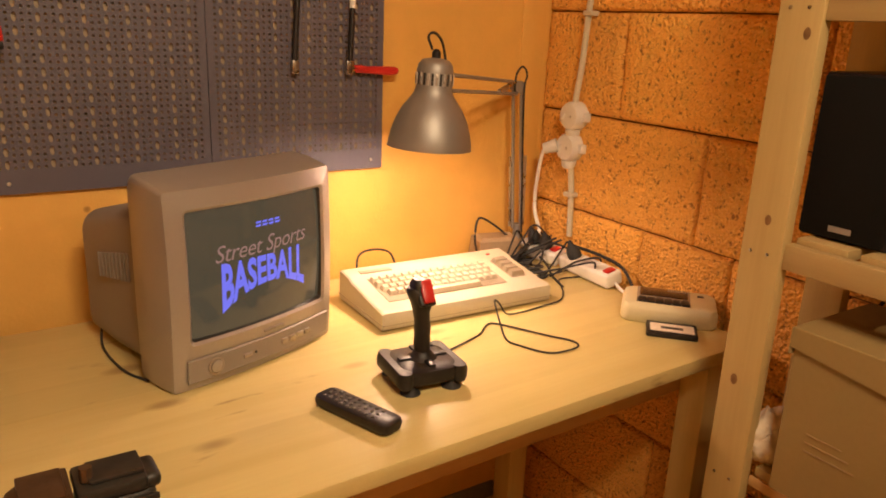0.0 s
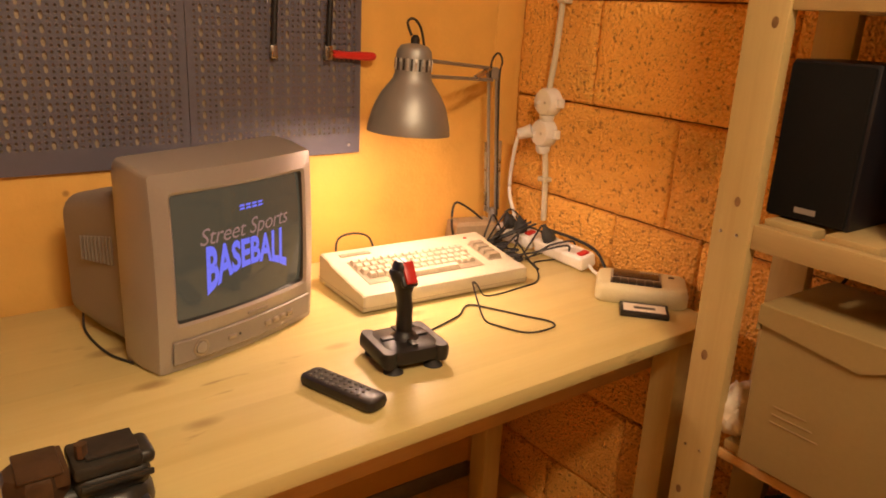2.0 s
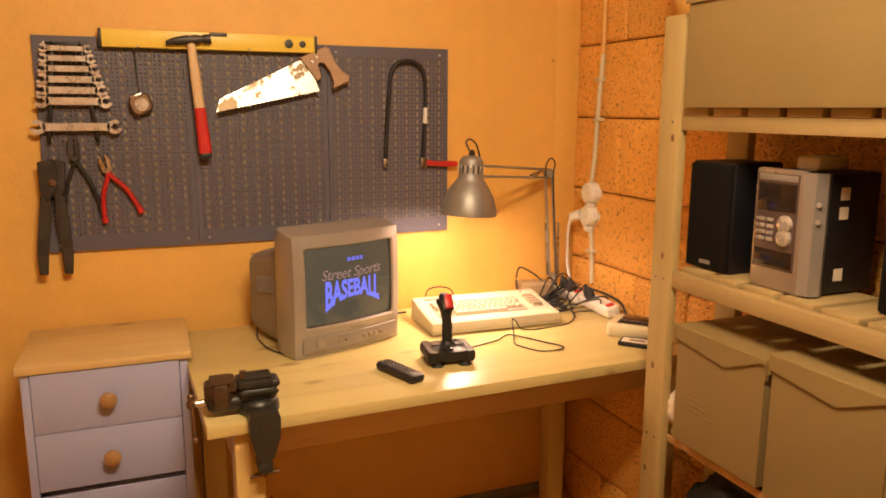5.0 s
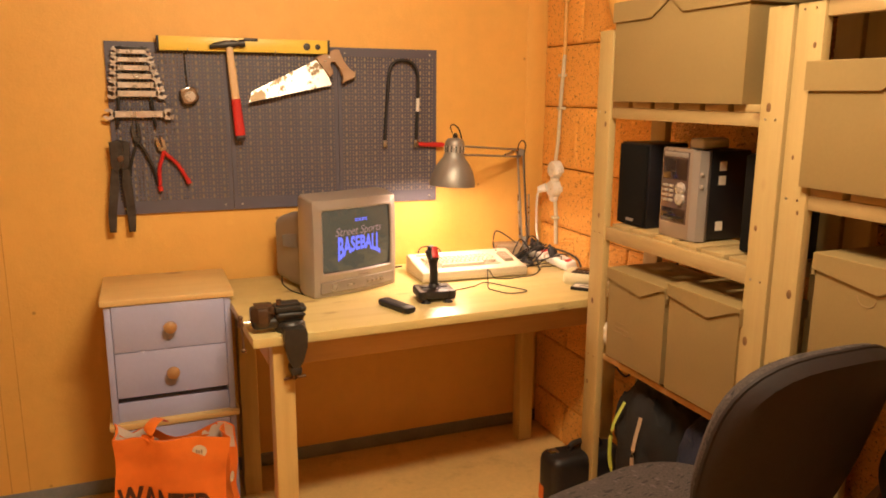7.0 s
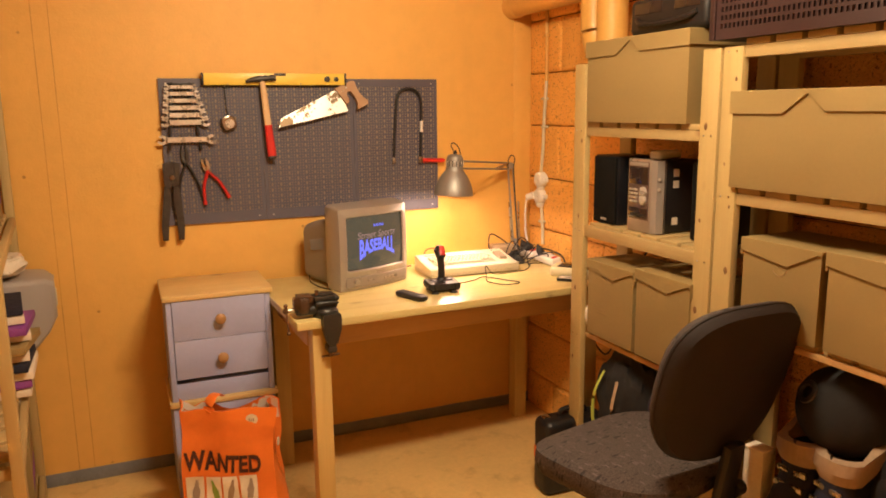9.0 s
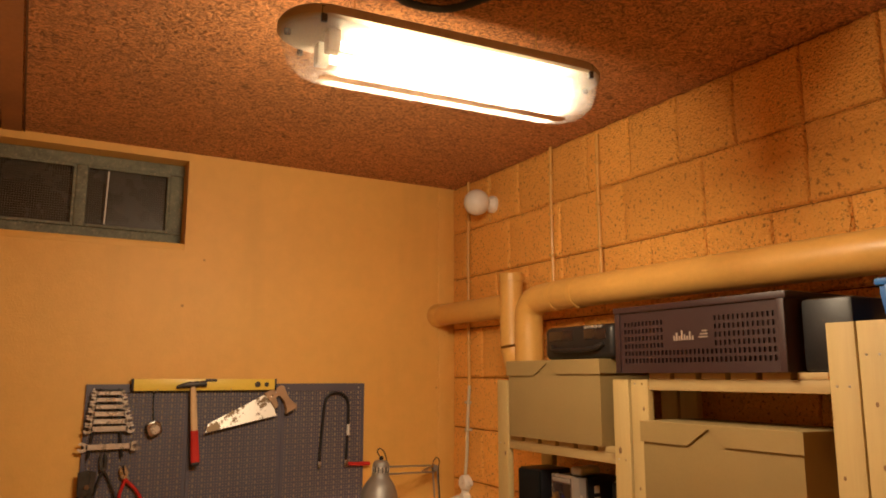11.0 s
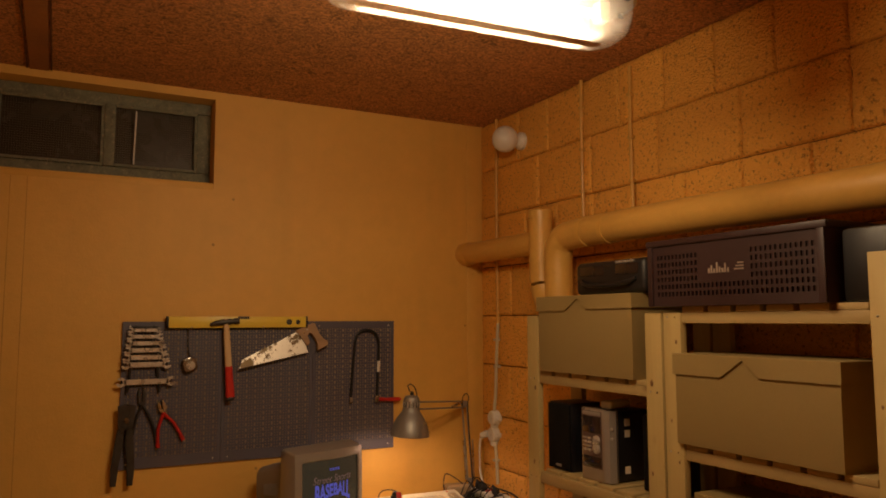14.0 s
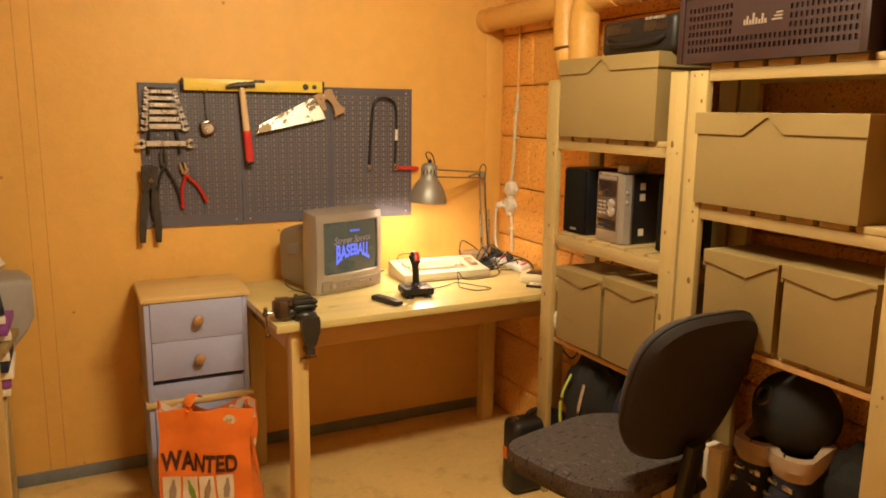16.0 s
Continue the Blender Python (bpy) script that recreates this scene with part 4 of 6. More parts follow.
# maker's mark on the picture, as plain bars
bars = B()
for k in range(4):
    for z0, z1 in ((0.0, 0.0035), (0.0055, 0.009)):
        x0 = -0.022 + k * 0.0135
        vs = [bars.verts.new(screen_point(0.008 + x, 0.062 + z, 0.0012)) for x, z in ((x0, z0), (x0 + 0.0105, z0), (x0 + 0.012, z1), (x0 + 0.0015, z1))]
        bars.faces.new(vs)
part("mark", bars, M_blue, screen)
def face(x, z, off=0.0):
    """How deep the curved front lies at a point, less a step towards the viewer."""
    return -0.0005 - bulge(x, z) - off


panel = B()
steps = [0.022 + (TW - 0.040) * k / 16 for k in range(17)]
loft(panel, [[(x, face(x, 0.014, 0.0), 0.014), (x, face(x, 0.016, 0.003), 0.016), (x, face(x, 0.054, 0.003), 0.054), (x, face(x, 0.056, 0.0), 0.056)] for x in steps])
part("control_panel", panel, M_silverdark, tv)
part("power_button", one(lathe, [(0.0105, 0), (0.0105, 0.003), (0.008, 0.0042), (0.001, 0.0042)], pose(0.070, face(0.070, 0.035, 0.003), 0.035, 90), 22), M_silver, tv)
part("ring", one(lathe, [(0.0150, 0), (0.0150, 0.0022), (0.0120, 0.0026), (0.0118, 0.0)], pose(0.070, face(0.070, 0.035, 0.0025), 0.035, 90), 22), M_stereo, tv)
for x, w, h in ((0.205, 0.014, 0.010), (0.224, 0.014, 0.010), (0.243, 0.014, 0.010), (0.262, 0.014, 0.010), (0.122, 0.018, 0.007)):
    part("button", one(box, (x, face(x + w / 2, 0.035, 0.0062), 0.035 - h / 2), (x + w, face(x + w / 2, 0.035, 0.001), 0.035 + h / 2), 0.0018), M_stereo, tv)
part("indicator", one(ball, (0.148, face(0.148, 0.035, 0.003), 0.035), 0.0025), M_bezel, tv)
part("badge", one(box, (0.168, face(0.19, 0.066, 0.002), 0.0640), (0.212, face(0.19, 0.066, -0.002), 0.0685)), M_silverdark, tv)
bm = B()
tube(bm, [(0.215, 1.44, DZ + 0.04), (0.20, 1.38, DZ + 0.008), (0.20, 1.32, DZ + 0.003), (0.213, 1.24, DZ + 0.003), (0.238, 1.185, DZ + 0.004)], 0.0022)
solo("tv_cable", bm, M_rubber, "thin dark cable beside the television", "cable")

# ---- home computer ----
CWID, CDEP = 0.402, 0.205
pc = thing("home_computer", "cream plastic home computer with built-in keyboard", "computer", pose(0.676, 1.187, DZ, 0, 0, -1.8) @ Matrix.Scale(1.04, 4))
side_line = [(0.004, 0.004), (0.0, 0.012), (0.0, 0.030), (0.003, 0.037), (0.011, 0.0405), (0.04, 0.0425), (0.145, 0.0575), (0.158, 0.063), (0.192, 0.0665), (0.201, 0.064), (0.205, 0.058), (0.205, 0.004)]


def pc_ring(x, f=0.0):
    return [(x, min(max(y, f), CDEP - f), max(z - f, 0.004)) for y, z in side_line]


part("case", one(loft, [pc_ring(0.0, 0.004), pc_ring(0.003, 0.001), pc_ring(0.006), pc_ring(CWID - 0.006), pc_ring(CWID - 0.003, 0.001), pc_ring(CWID, 0.004)]), M_beige, pc)
part("seam", one(box, (-0.0004, -0.0005, 0.013), (CWID + 0.0004, CDEP + 0.0005, 0.0142)), M_keyf, pc)
SL = math.atan2(0.015, 0.105)
deck = Matrix.Translation((0.0, 0.04, 0.0425)) @ Matrix.Rotation(SL, 4, "X")
part("key_well", one(box, (0.034, 0.002, 0.0002), (0.314, 0.104, 0.0016), 0.0, deck), M_keyf, pc)
part("key_well", one(box, (0.338, 0.018, 0.0002), (0.374, 0.104, 0.0016), 0.0, deck), M_keyf, pc)


def key_mesh(w, d, h, material):
    bm = B()
    loft(bm, [[(x, y, z) for x, y in ((f, f), (w - f, f), (w - f, d - f), (f, d - f))] for f, z in ((0, 0), (0.0006, h * 0.4), (0.0028, h), (0.0045, h - 0.0006))])
    return mesh_of("key", bm, material)


KW, KD = 0.0172, 0.0178
mesh_key, mesh_fkey = key_mesh(KW - 0.0008, KD - 0.001, 0.0095, M_key), key_mesh(0.034, 0.0185, 0.010, M_keyf)
mesh_wide, mesh_space = key_mesh(KW * 1.5, KD - 0.001, 0.0095, M_key), key_mesh(0.165, KD - 0.001, 0.0095, M_key)


def put_key(data, x, y):
    ob = new("key", data)
    ob.parent = pc
    ob.matrix_basis = deck @ Matrix.Translation((x, y, 0.0016))


for row, (shift, count) in enumerate(((0.010, 15), (0.004, 15), (0.0, 16), (0.0, 16))):
    for k in range(count):
        x = 0.036 + shift + k * KW
        if x + KW < 0.3145:
            put_key(mesh_key, x, 0.022 + row * (KD + 0.0016))
put_key(mesh_space, 0.085, 0.003)
for k in range(4):
    put_key(mesh_fkey, 0.339, 0.021 + k * 0.0205)
part("badge", one(box, (0.03, 0.160, 0.0634), (0.10, 0.176, 0.0660), 0.0), M_keyf, pc)
part("power_lamp", one(box, (0.345, 0.165, 0.064), (0.352, 0.169, 0.067)), M_red, pc)

# ---- joystick ----
js = thing("joystick", "black joystick with red fire button on suction feet", "joystick", pose(0.640, 0.985, DZ, 0, 0, -7) @ Matrix.Scale(1.04, 4))
jb = B()
loft(jb, [[(x, y, z) for x, y in rounded(w, w, r, 5)] for w, r, z in ((0.086, 0.02, 0.010), (0.100, 0.022, 0.016), (0.104, 0.024, 0.028), (0.100, 0.024, 0.037), (0.084, 0.022, 0.041))])
part("base", jb, M_black, js)
for sx in (-1, 1):
    part("side_pod", one(loft, [[(sx * 0.047 + x, y, z) for x, y in rounded(w, 0.108, w * 0.48, 5)] for w, z in ((0.020, 0.012), (0.03, 0.018), (0.032, 0.03), (0.022, 0.039))]), M_black, js)
    for sy in (-1, 1):
        part("suction_foot", one(lathe, [(0.017, 0), (0.013, 0.004), (0.007, 0.009), (0.007, 0.014)], pose(sx * 0.036, sy * 0.038, 0), 16), M_rubber, js)
part("collar", one(lathe, [(0.026, 0.040), (0.022, 0.044), (0.017, 0.047), (0.014, 0.054)], None, 22), M_black, js)
for a in (0, 90, 180, 270):
    part("guide", one(box, (0.016, -0.006, 0.0405), (0.042, 0.006, 0.0445), 0.0015, Matrix.Rotation(radians(a), 4, "Z")), M_black, js)
gr = B()
rings = []
for z, rx, ry, ox in ((0.050, 0.013, 0.014, 0.0), (0.065, 0.0135, 0.0155, -0.001), (0.08, 0.0125, 0.0145, -0.001), (0.093, 0.0135, 0.0160, -0.001), (0.106, 0.0125, 0.0145, -0.002), (0.12, 0.0135, 0.016, -0.004), (0.132, 0.014, 0.017, -0.006), (0.143, 0.017, 0.018, -0.008), (0.156, 0.018, 0.018, -0.012), (0.162, 0.014, 0.014, -0.014)):
    rings.append([(ox + rx * math.cos(a), ry * math.sin(a), z) for a in (2 * math.pi * k / 16 for k in range(16))])
loft(gr, rings)
part("grip", gr, M_black, js)
part("head", one(loft, [[(-0.010 + ox + x, y, z) for x, y in rounded(w, d, 0.010, 4)] for w, d, z, ox in ((0.026, 0.028, 0.122, 0.006), (0.031, 0.032, 0.134, 0.006), (0.032, 0.034, 0.150, 0.005), (0.028, 0.032, 0.168, 0.002), (0.018, 0.022, 0.176, 0.0))]), M_black, js)
tilt = Matrix.Translation((-0.003, -0.013, 0.154)) @ Matrix.Rotation(radians(-88), 4, "Z") @ Matrix.Rotation(radians(56), 4, "Y")
part("button_bezel", one(box, (-0.024, -0.014, -0.008), (0.020, 0.014, 0.004), 0.004, tilt), M_black, js)
part("fire_button", one(box, (-0.021, -0.010, 0.003), (0.017, 0.010, 0.011), 0.004, tilt), M_red, js, "worn red fire button")
part("switch", one(box, (0.01, 0.030, 0.040), (0.035, 0.044, 0.0435), 0.001), M_rubber, js)
bm = B()
zc = DZ + 0.003
tube(bm, [(0.672, 1.045, zc + 0.012), (0.705, 1.048, zc), (0.74, 1.055, zc), (0.80, 1.075, zc), (0.842, 1.092, zc), (0.872, 1.118, zc), (0.895, 1.125, zc), (0.917, 1.095, zc), (0.955, 1.025, zc), (0.982, 0.978, zc), (0.967, 0.951, zc + 0.001), (0.907, 0.956, zc), (0.876, 1.01, zc), (0.871, 1.046, zc), (0.892, 1.095, zc + 0.012), (0.905, 1.13, zc + 0.034), (0.912, 1.142, zc + 0.042), (0.920, 1.135, zc + 0.034), (0.935, 1.13, zc + 0.012), (0.99, 1.146, zc), (1.06, 1.155, zc), (1.111, 1.163, zc), (1.15, 1.195, zc), (1.18, 1.235, zc), (1.21, 1.275, zc), (1.26, 1.27, zc), (1.31, 1.265, zc), (1.335, 1.285, zc + 0.003), (1.30, 1.315, zc + 0.004), (1.22, 1.31, zc + 0.002), (1.16, 1.33, zc), (1.12, 1.37, zc + 0.02)], 0.0019, 6, 7)
solo("joystick_cable", bm, M_rubber, "thin black joystick cable curled on the desk", "cable")

# ---- remote control ----
rc = thing("remote_control", "black remote control with many rubber buttons", "remote control", pose(0.487, 0.922, DZ, 0, 0, 19))
part("shell", one(loft, [[(x, y, z) for x, y in rounded(w, l, 0.012, 5)] for w, l, z in ((0.036, 0.14, 0.0), (0.043, 0.152, 0.004), (0.046, 0.155, 0.012), (0.044, 0.152, 0.018), (0.038, 0.145, 0.0205))]), M_black, rc)
mesh_btn = mesh_of("button", one(lathe, [(0.0032, 0), (0.0030, 0.0016), (0.0018, 0.0024), (0.0002, 0.0025)], None, 10), mat("grey_rubber_button", (0.09, 0.085, 0.08), 0.6))
for r in range(9):
    for c in range(3 if r not in (3, 4) else 4):
        n = 3 if r not in (3, 4) else 4
        ob = new("button", mesh_btn)
        ob.parent = rc
        ob.location = ((c - (n - 1) / 2) * (0.0115 if n == 3 else 0.0092), 0.060 - r * 0.0128, 0.0202)

# ---- desk lamp ----
LX, LY, LB = 0.823, 1.275, 1.142
dl = thing("desk_lamp", "grey metal architect lamp, lit, clamped to the desk", "desk lamp", pose(0, 0, 0))
shade_line = [(0.0845, 0.0), (0.0838, 0.012), (0.080, 0.03), (0.072, 0.055), (0.060, 0.078), (0.047, 0.095), (0.040, 0.105), (0.0365, 0.116), (0.0365, 0.15), (0.034, 0.162), (0.027, 0.171), (0.012, 0.175), (0.0005, 0.1755)]
at = pose(LX, LY, LB, 0, 3, 0)
sh = part("shade", one(lathe, shade_line, at, 40, False), M_alu, dl, "brushed grey bell shade")
part("shade_lining", one(lathe, [(r - 0.0015, z - 0.0005) for r, z in shade_line[:7]] + [(0.0345, 0.117), (0.001, 0.118)], at, 40, False), M_lampin, dl)
part("rim", one(lathe, [(0.0825, 0.0005), (0.0825, -0.001), (0.0852, -0.001), (0.0852, 0.0015)], at, 40, False), M_alu, sh)
for k in range(14):
    a = 360 / 14 * k
    part("vent_slot", one(box, (0.0362, -0.0022, 0.123), (0.0372, 0.0022, 0.146), 0.0, at @ pose(0, 0, 0, 0, 0, a)), M_bezel, sh)
    part("vent_fin", one(box, (0.0362, -0.0022, 0.123), (0.0385, 0.0022, 0.146), 0.0006, at @ pose(0, 0, 0, 0, 0, a + 180 / 14)), M_chrome, sh)
part("bulb", one(ball, (LX, LY, LB + 0.032), 0.028, (1, 1, 1.15), 16), M_bulb, dl).visible_shadow = False
part("cap", one(lathe, [(0.009, 0.173), (0.009, 0.186), (0.004, 0.192), (0.0005, 0.192)], at, 14), M_black, dl)
EX, EY, EZ = 1.222, 1.503, 1.238
HX, HY, HZ = 0.868, 1.294, 1.272
part("joint", one(rod, (HX - 0.012, HY - 0.005, HZ - 0.02), (HX - 0.004, HY, HZ + 0.022), 0.010), M_alu, dl)
for dz in (0.012, -0.020):
    part("upper_arm", one(rod, (HX, HY, HZ + dz), (EX, EY, EZ + dz * 0.9), 0.0042, None, 10), M_alu, dl)
part("spring", one(rod, (1.12, 1.443, EZ - 0.006), (1.205, 1.493, EZ + 0.012), 0.0065, None, 10), M_steel, dl)
part("elbow", one(rod, (EX, EY - 0.012, EZ), (EX, EY + 0.012, EZ), 0.015, None, 16), M_alu, dl)
for dx in (-0.013, 0.013):
    part("lower_arm", one(rod, (EX + dx, EY, EZ), (1.258 + dx, 1.512, DZ + 0.07), 0.0045, None, 10), M_alu, dl)
    part("spring", one(rod, (1.247 + dx * 1.9, 1.512, 1.06), (1.258 + dx * 1.7, 1.514, DZ + 0.075), 0.0042, None, 10), M_steel, dl)
part("clamp", one(lambda b: (box(b, (1.235, 1.49, DZ), (1.285, 1.535, DZ + 0.014), 0.003), rod(b, (1.26, 1.512, DZ + 0.014), (1.26, 1.512, DZ + 0.08), 0.011))), M_alu, dl)
part("cord", one(tube, [(LX, LY, LB + 0.19), (LX - 0.010, LY, LB + 0.215), (LX + 0.005, LY + 0.002, LB + 0.222), (LX + 0.028, LY + 0.01, LB + 0.205), (LX + 0.043, LY + 0.016, LB + 0.165), (HX + 0.005, HY, HZ - 0.004)], 0.0026), M_rubber, dl)
part("cord", one(tube, [(EX - 0.02, EY - 0.016, EZ - 0.01), (EX - 0.018, EY - 0.016, EZ + 0.03), (EX, EY - 0.016, EZ + 0.05), (EX + 0.016, EY - 0.016, EZ + 0.03), (EX + 0.012, EY - 0.014, EZ - 0.02), (1.250, 1.492, 1.0), (1.262, 1.492, DZ + 0.05), (1.245, 1.45, DZ + 0.006)], 0.0026), M_rubber, dl)

# ---- power supply, power strips, cables behind the computer ----
psu = thing("power_supply", "brown-beige plastic power supply brick", "power supply", pose(1.10, 1.46, DZ, 0, 0, -14))
part("case", one(loft, [[(x, y, z) for x, y in ((f, f), (0.12 - f, f), (0.12 - f, 0.075 - f), (f, 0.075 - f))] for f, z in ((0.002, 0), (0, 0.004), (0.004, 0.058), (0.012, 0.066))]), M_psu, psu)


def power_strip(m, sockets, label):
    s = thing("power_strip", label, "power strip", m, "white power strips")
    n = 0.045 * sockets + 0.05
    part("body", one(box, (0, 0, 0), (0.05, n, 0.036), 0.008, segments=3), M_white, s)
    for k in range(sockets):
        c = (0.025, 0.05 + 0.045 * k, 0.036)
        part("socket", one(lathe, [(0.0195, 0.0), (0.0195, 0.0012), (0.0175, 0.0014), (0.017, -0.004), (0.001, -0.004)], pose(*c), 20), M_white, s)
    part("switch", one(box, (0.012, 0.008, 0.034), (0.038, 0.028, 0.041), 0.003), M_red, s, "red rocker switch")
    return s


tiltstrip = pose(1.262, 1.165, DZ + 0.001, 0, -14, -3)
power_strip(tiltstrip, 3, "white power strip with red switch against the wall")
power_strip(pose(1.266, 1.356, DZ + 0.001, 0, -14, 4), 2, "white power strip crowded with plugs")


def plug(m):
    p = thing("plug", "black mains plug in a power strip", "plug", m, "plugs in the strips")
    part("body", one(lathe, [(0.017, 0), (0.018, 0.012), (0.015, 0.026), (0.008, 0.034), (0.004, 0.046), (0.001, 0.046)], None, 14), M_rubber, p)
    return p


for x, y, r in ((1.276, 1.448, -12), (1.274, 1.405, 8), (1.28, 1.300, -16)):
    plug(pose(x, y, DZ + 0.042, r, -20, 0))


def cable(points, r, label, material):
    bm = B()
    tube(bm, points, r, 6, 6)
    solo("cable", bm, material, label, "cable")


rnd = random.Random(4)
for k in range(7):
    cx, cy = 1.17 + rnd.uniform(-0.02, 0.05), 1.40 + rnd.uniform(-0.06, 0.06)
    pts = [(1.09 + rnd.uniform(-0.03, 0.02), 1.40 + rnd.uniform(-0.02, 0.05), DZ + 0.02)]
    for j in range(7):
        a = rnd.uniform(0, 6.3)
        q = 0.03 + 0.035 * rnd.random()
        pts.append((cx + q * math.cos(a), cy + q * math.sin(a), DZ + 0.004 + 0.05 * rnd.random() * (k % 3) / 2))
    pts.append((1.275, 1.33 + 0.02 * k, DZ + 0.075))
    cable(pts, 0.0028, "black cable in a tangle behind the computer", M_rubber)
for x0, y0, x1, y1, up in ((1.16, 1.36, 1.29, 1.31, 0.075), (1.18, 1.44, 1.30, 1.40, 0.10), (1.13, 1.34, 1.27, 1.22, 0.03), (1.20, 1.30, 1.31, 1.24, 0.045), (1.14, 1.41, 1.25, 1.46, 0.085)):
    cable([(x0, y0, DZ + 0.004), (x0 * 0.75 + x1 * 0.25, y0 * 0.7 + y1 * 0.3 - 0.01, DZ + up * 0.75), (x0 * 0.45 + x1 * 0.55, y0 * 0.45 + y1 * 0.55, DZ + up), (x1 - 0.012, y1, DZ + 0.055), (x1, y1, DZ + 0.035)], 0.0026, "black cable arching over the power strips", M_rubber)
cable([(1.105, 1.47, DZ + 0.02), (1.085, 1.46, DZ + 0.07), (1.10, 1.47, DZ + 0.12), (1.15, 1.48, DZ + 0.10), (1.20, 1.47, DZ + 0.06), (1.24, 1.44, DZ + 0.01)], 0.003, "black cable standing in a loop", M_rubber)
cable([(0.74, 1.43, DZ + 0.035), (0.76, 1.46, DZ + 0.07), (0.80, 1.47, DZ + 0.078), (0.845, 1.47, DZ + 0.066), (0.86, 1.46, DZ + 0.03)], 0.0026, "thin black cable arching behind the computer", M_rubber)
cable([(0.56, 1.45, DZ + 0.003), (0.62, 1.46, DZ + 0.003), (0.68, 1.44, DZ + 0.012)], 0.003, "dark cable between television and computer", M_rubber)
cable([(1.18, 1.23, DZ + 0.003), (1.21, 1.30, DZ + 0.003), (1.24, 1.36, DZ + 0.012), (1.25, 1.40, DZ + 0.02)], 0.003, "black cable beside the power strip", M_rubber)
cable([(1.29, 1.18, DZ + 0.02), (1.275, 1.13, DZ + 0.008), (1.285, 1.09, DZ + 0.006), (1.30, 1.05, DZ + 0.006)], 0.004, "white mains lead at the strip's end", M_white)
cable([(1.315, 1.34, DZ + 0.055), (1.318, 1.26, DZ + 0.055), (1.318, 1.18, DZ + 0.045), (1.31, 1.13, DZ + 0.01)], 0.004, "black cable along the block wall", M_rubber)

# wall sockets with their leads
for z, y, wide in ((1.172, 1.416, 0), (1.092, 1.421, 1)):
    s = thing("wall_socket", "white surface-mounted round wall socket", "wall socket", pose(XB - 0.001, y, z), "wall sockets by the corner")
    part("housing", one(lathe, [(0.036, 0), (0.036, 0.03), (0.031, 0.038), (0.02, 0.040), (0.0005, 0.040)], pose(0, 0, 0, 0, -90, 0), 20), M_white, s)
    part("collar", one(lathe, [(0.02, 0), (0.018, 0.014), (0.012, 0.02), (0.0005, 0.02)], pose(-0.018, 0, -0.034, 180), 14), M_white, s)
    part("flange", one(box, (-0.022, -0.046, -0.012), (-0.002, -0.030, 0.012), 0.004), M_white, s)
    part("face", one(lathe, [(0.021, 0), (0.02, 0.008), (0.016, 0.010), (0.015, 0.004), (0.0005, 0.004)], pose(-0.024, 0.022, 0, 0, -62, -40), 18), M_white, s)
    part("screw", one(lathe, [(0.004, 0), (0.003, 0.001), (0.0005, 0.001)], pose(-0.0412, -0.012, 0.0, 0, -90, 0), 8), M_steel, s)
lead = thing("mains_lead", "white plug and lead from the wall socket", "cable")
part("plug", one(rod, (1.320, 1.446, 1.095), (1.297, 1.471, 1.083), 0.018, 0.014), M_white, lead)
part("flex", one(tube, [(1.297, 1.471, 1.08), (1.295, 1.478, 1.05), (1.300, 1.491, 1.0), (1.310, 1.506, 0.955), (1.305, 1.496, 0.91), (1.297, 1.465, 0.87), (1.290, 1.455, 0.845)], 0.005), M_white, lead)
bm = B()
tube(bm, [(1.347, 1.385, 1.63), (1.343, 1.392, 1.5), (1.343, 1.398, 1.42), (1.345, 1.408, 1.30), (1.340, 1.416, 1.2)], 0.008)
for z in (1.42, 1.55):
    box(bm, (1.333, 1.380, z - 0.006), (XB, 1.410, z + 0.006), 0.003)
solo("conduit", bm, M_beige, "pale grey cable clipped to the block wall", "cable")
bm = B()
tube(bm, [(1.343, 1.416, 1.06), (1.347, 1.411, 1.0), (1.347, 1.406, 0.95), (1.347, 1.400, 0.86)], 0.008)
box(bm, (1.333, 1.392, 0.965), (XB, 1.424, 0.977), 0.003)
solo("conduit", bm, M_beige, "pale grey cable down to the desk", "cable")

# ---- tape recorder and cassette ----
tr = thing("cassette_recorder", "yellowed cream cassette recorder for a computer", "tape recorder", pose(1.152, 1.020, DZ, 0, 0, -49))
part("case", one(loft, [[(x + 0.098, y + 0.062, z) for x, y in rounded(w, d, 0.02, 5)] for w, d, z in ((0.188, 0.116, 0.0), (0.196, 0.124, 0.006), (0.196, 0.124, 0.028), (0.188, 0.114, 0.040), (0.178, 0.104, 0.043))]), M_deck, tr)
part("tape_window", one(box, (0.035, 0.052, 0.0415), (0.135, 0.105, 0.047), 0.003), M_display, tr)
part("window_frame", one(box, (0.030, 0.048, 0.041), (0.140, 0.110, 0.0448), 0.003), M_keyf, tr)
part("key_bed", one(box, (0.03, 0.012, 0.040), (0.140, 0.046, 0.0436), 0.002), M_bezel, tr)
for k in range(6):
    part("key", one(box, (0.034 + k * 0.0175, 0.014, 0.042), (0.050 + k * 0.0175, 0.042, 0.0475), 0.002), M_black, tr)
for k in range(9):
    part("vent", one(box, (0.094 + k * 0.005, 0.088, 0.0465), (0.0965 + k * 0.005, 0.102, 0.0476)), M_keyf, tr)
part("counter", one(box, (0.155, 0.085, 0.0425), (0.168, 0.095, 0.0445), 0.001), M_bezel, tr)
cs = thing("cassette", "black tape cassette with white label", "cassette", pose(1.137, 0.932, DZ, 0, 0, -47))
part("shell", one(box, (0, 0, 0), (0.1, 0.063, 0.012), 0.003), M_black, cs)
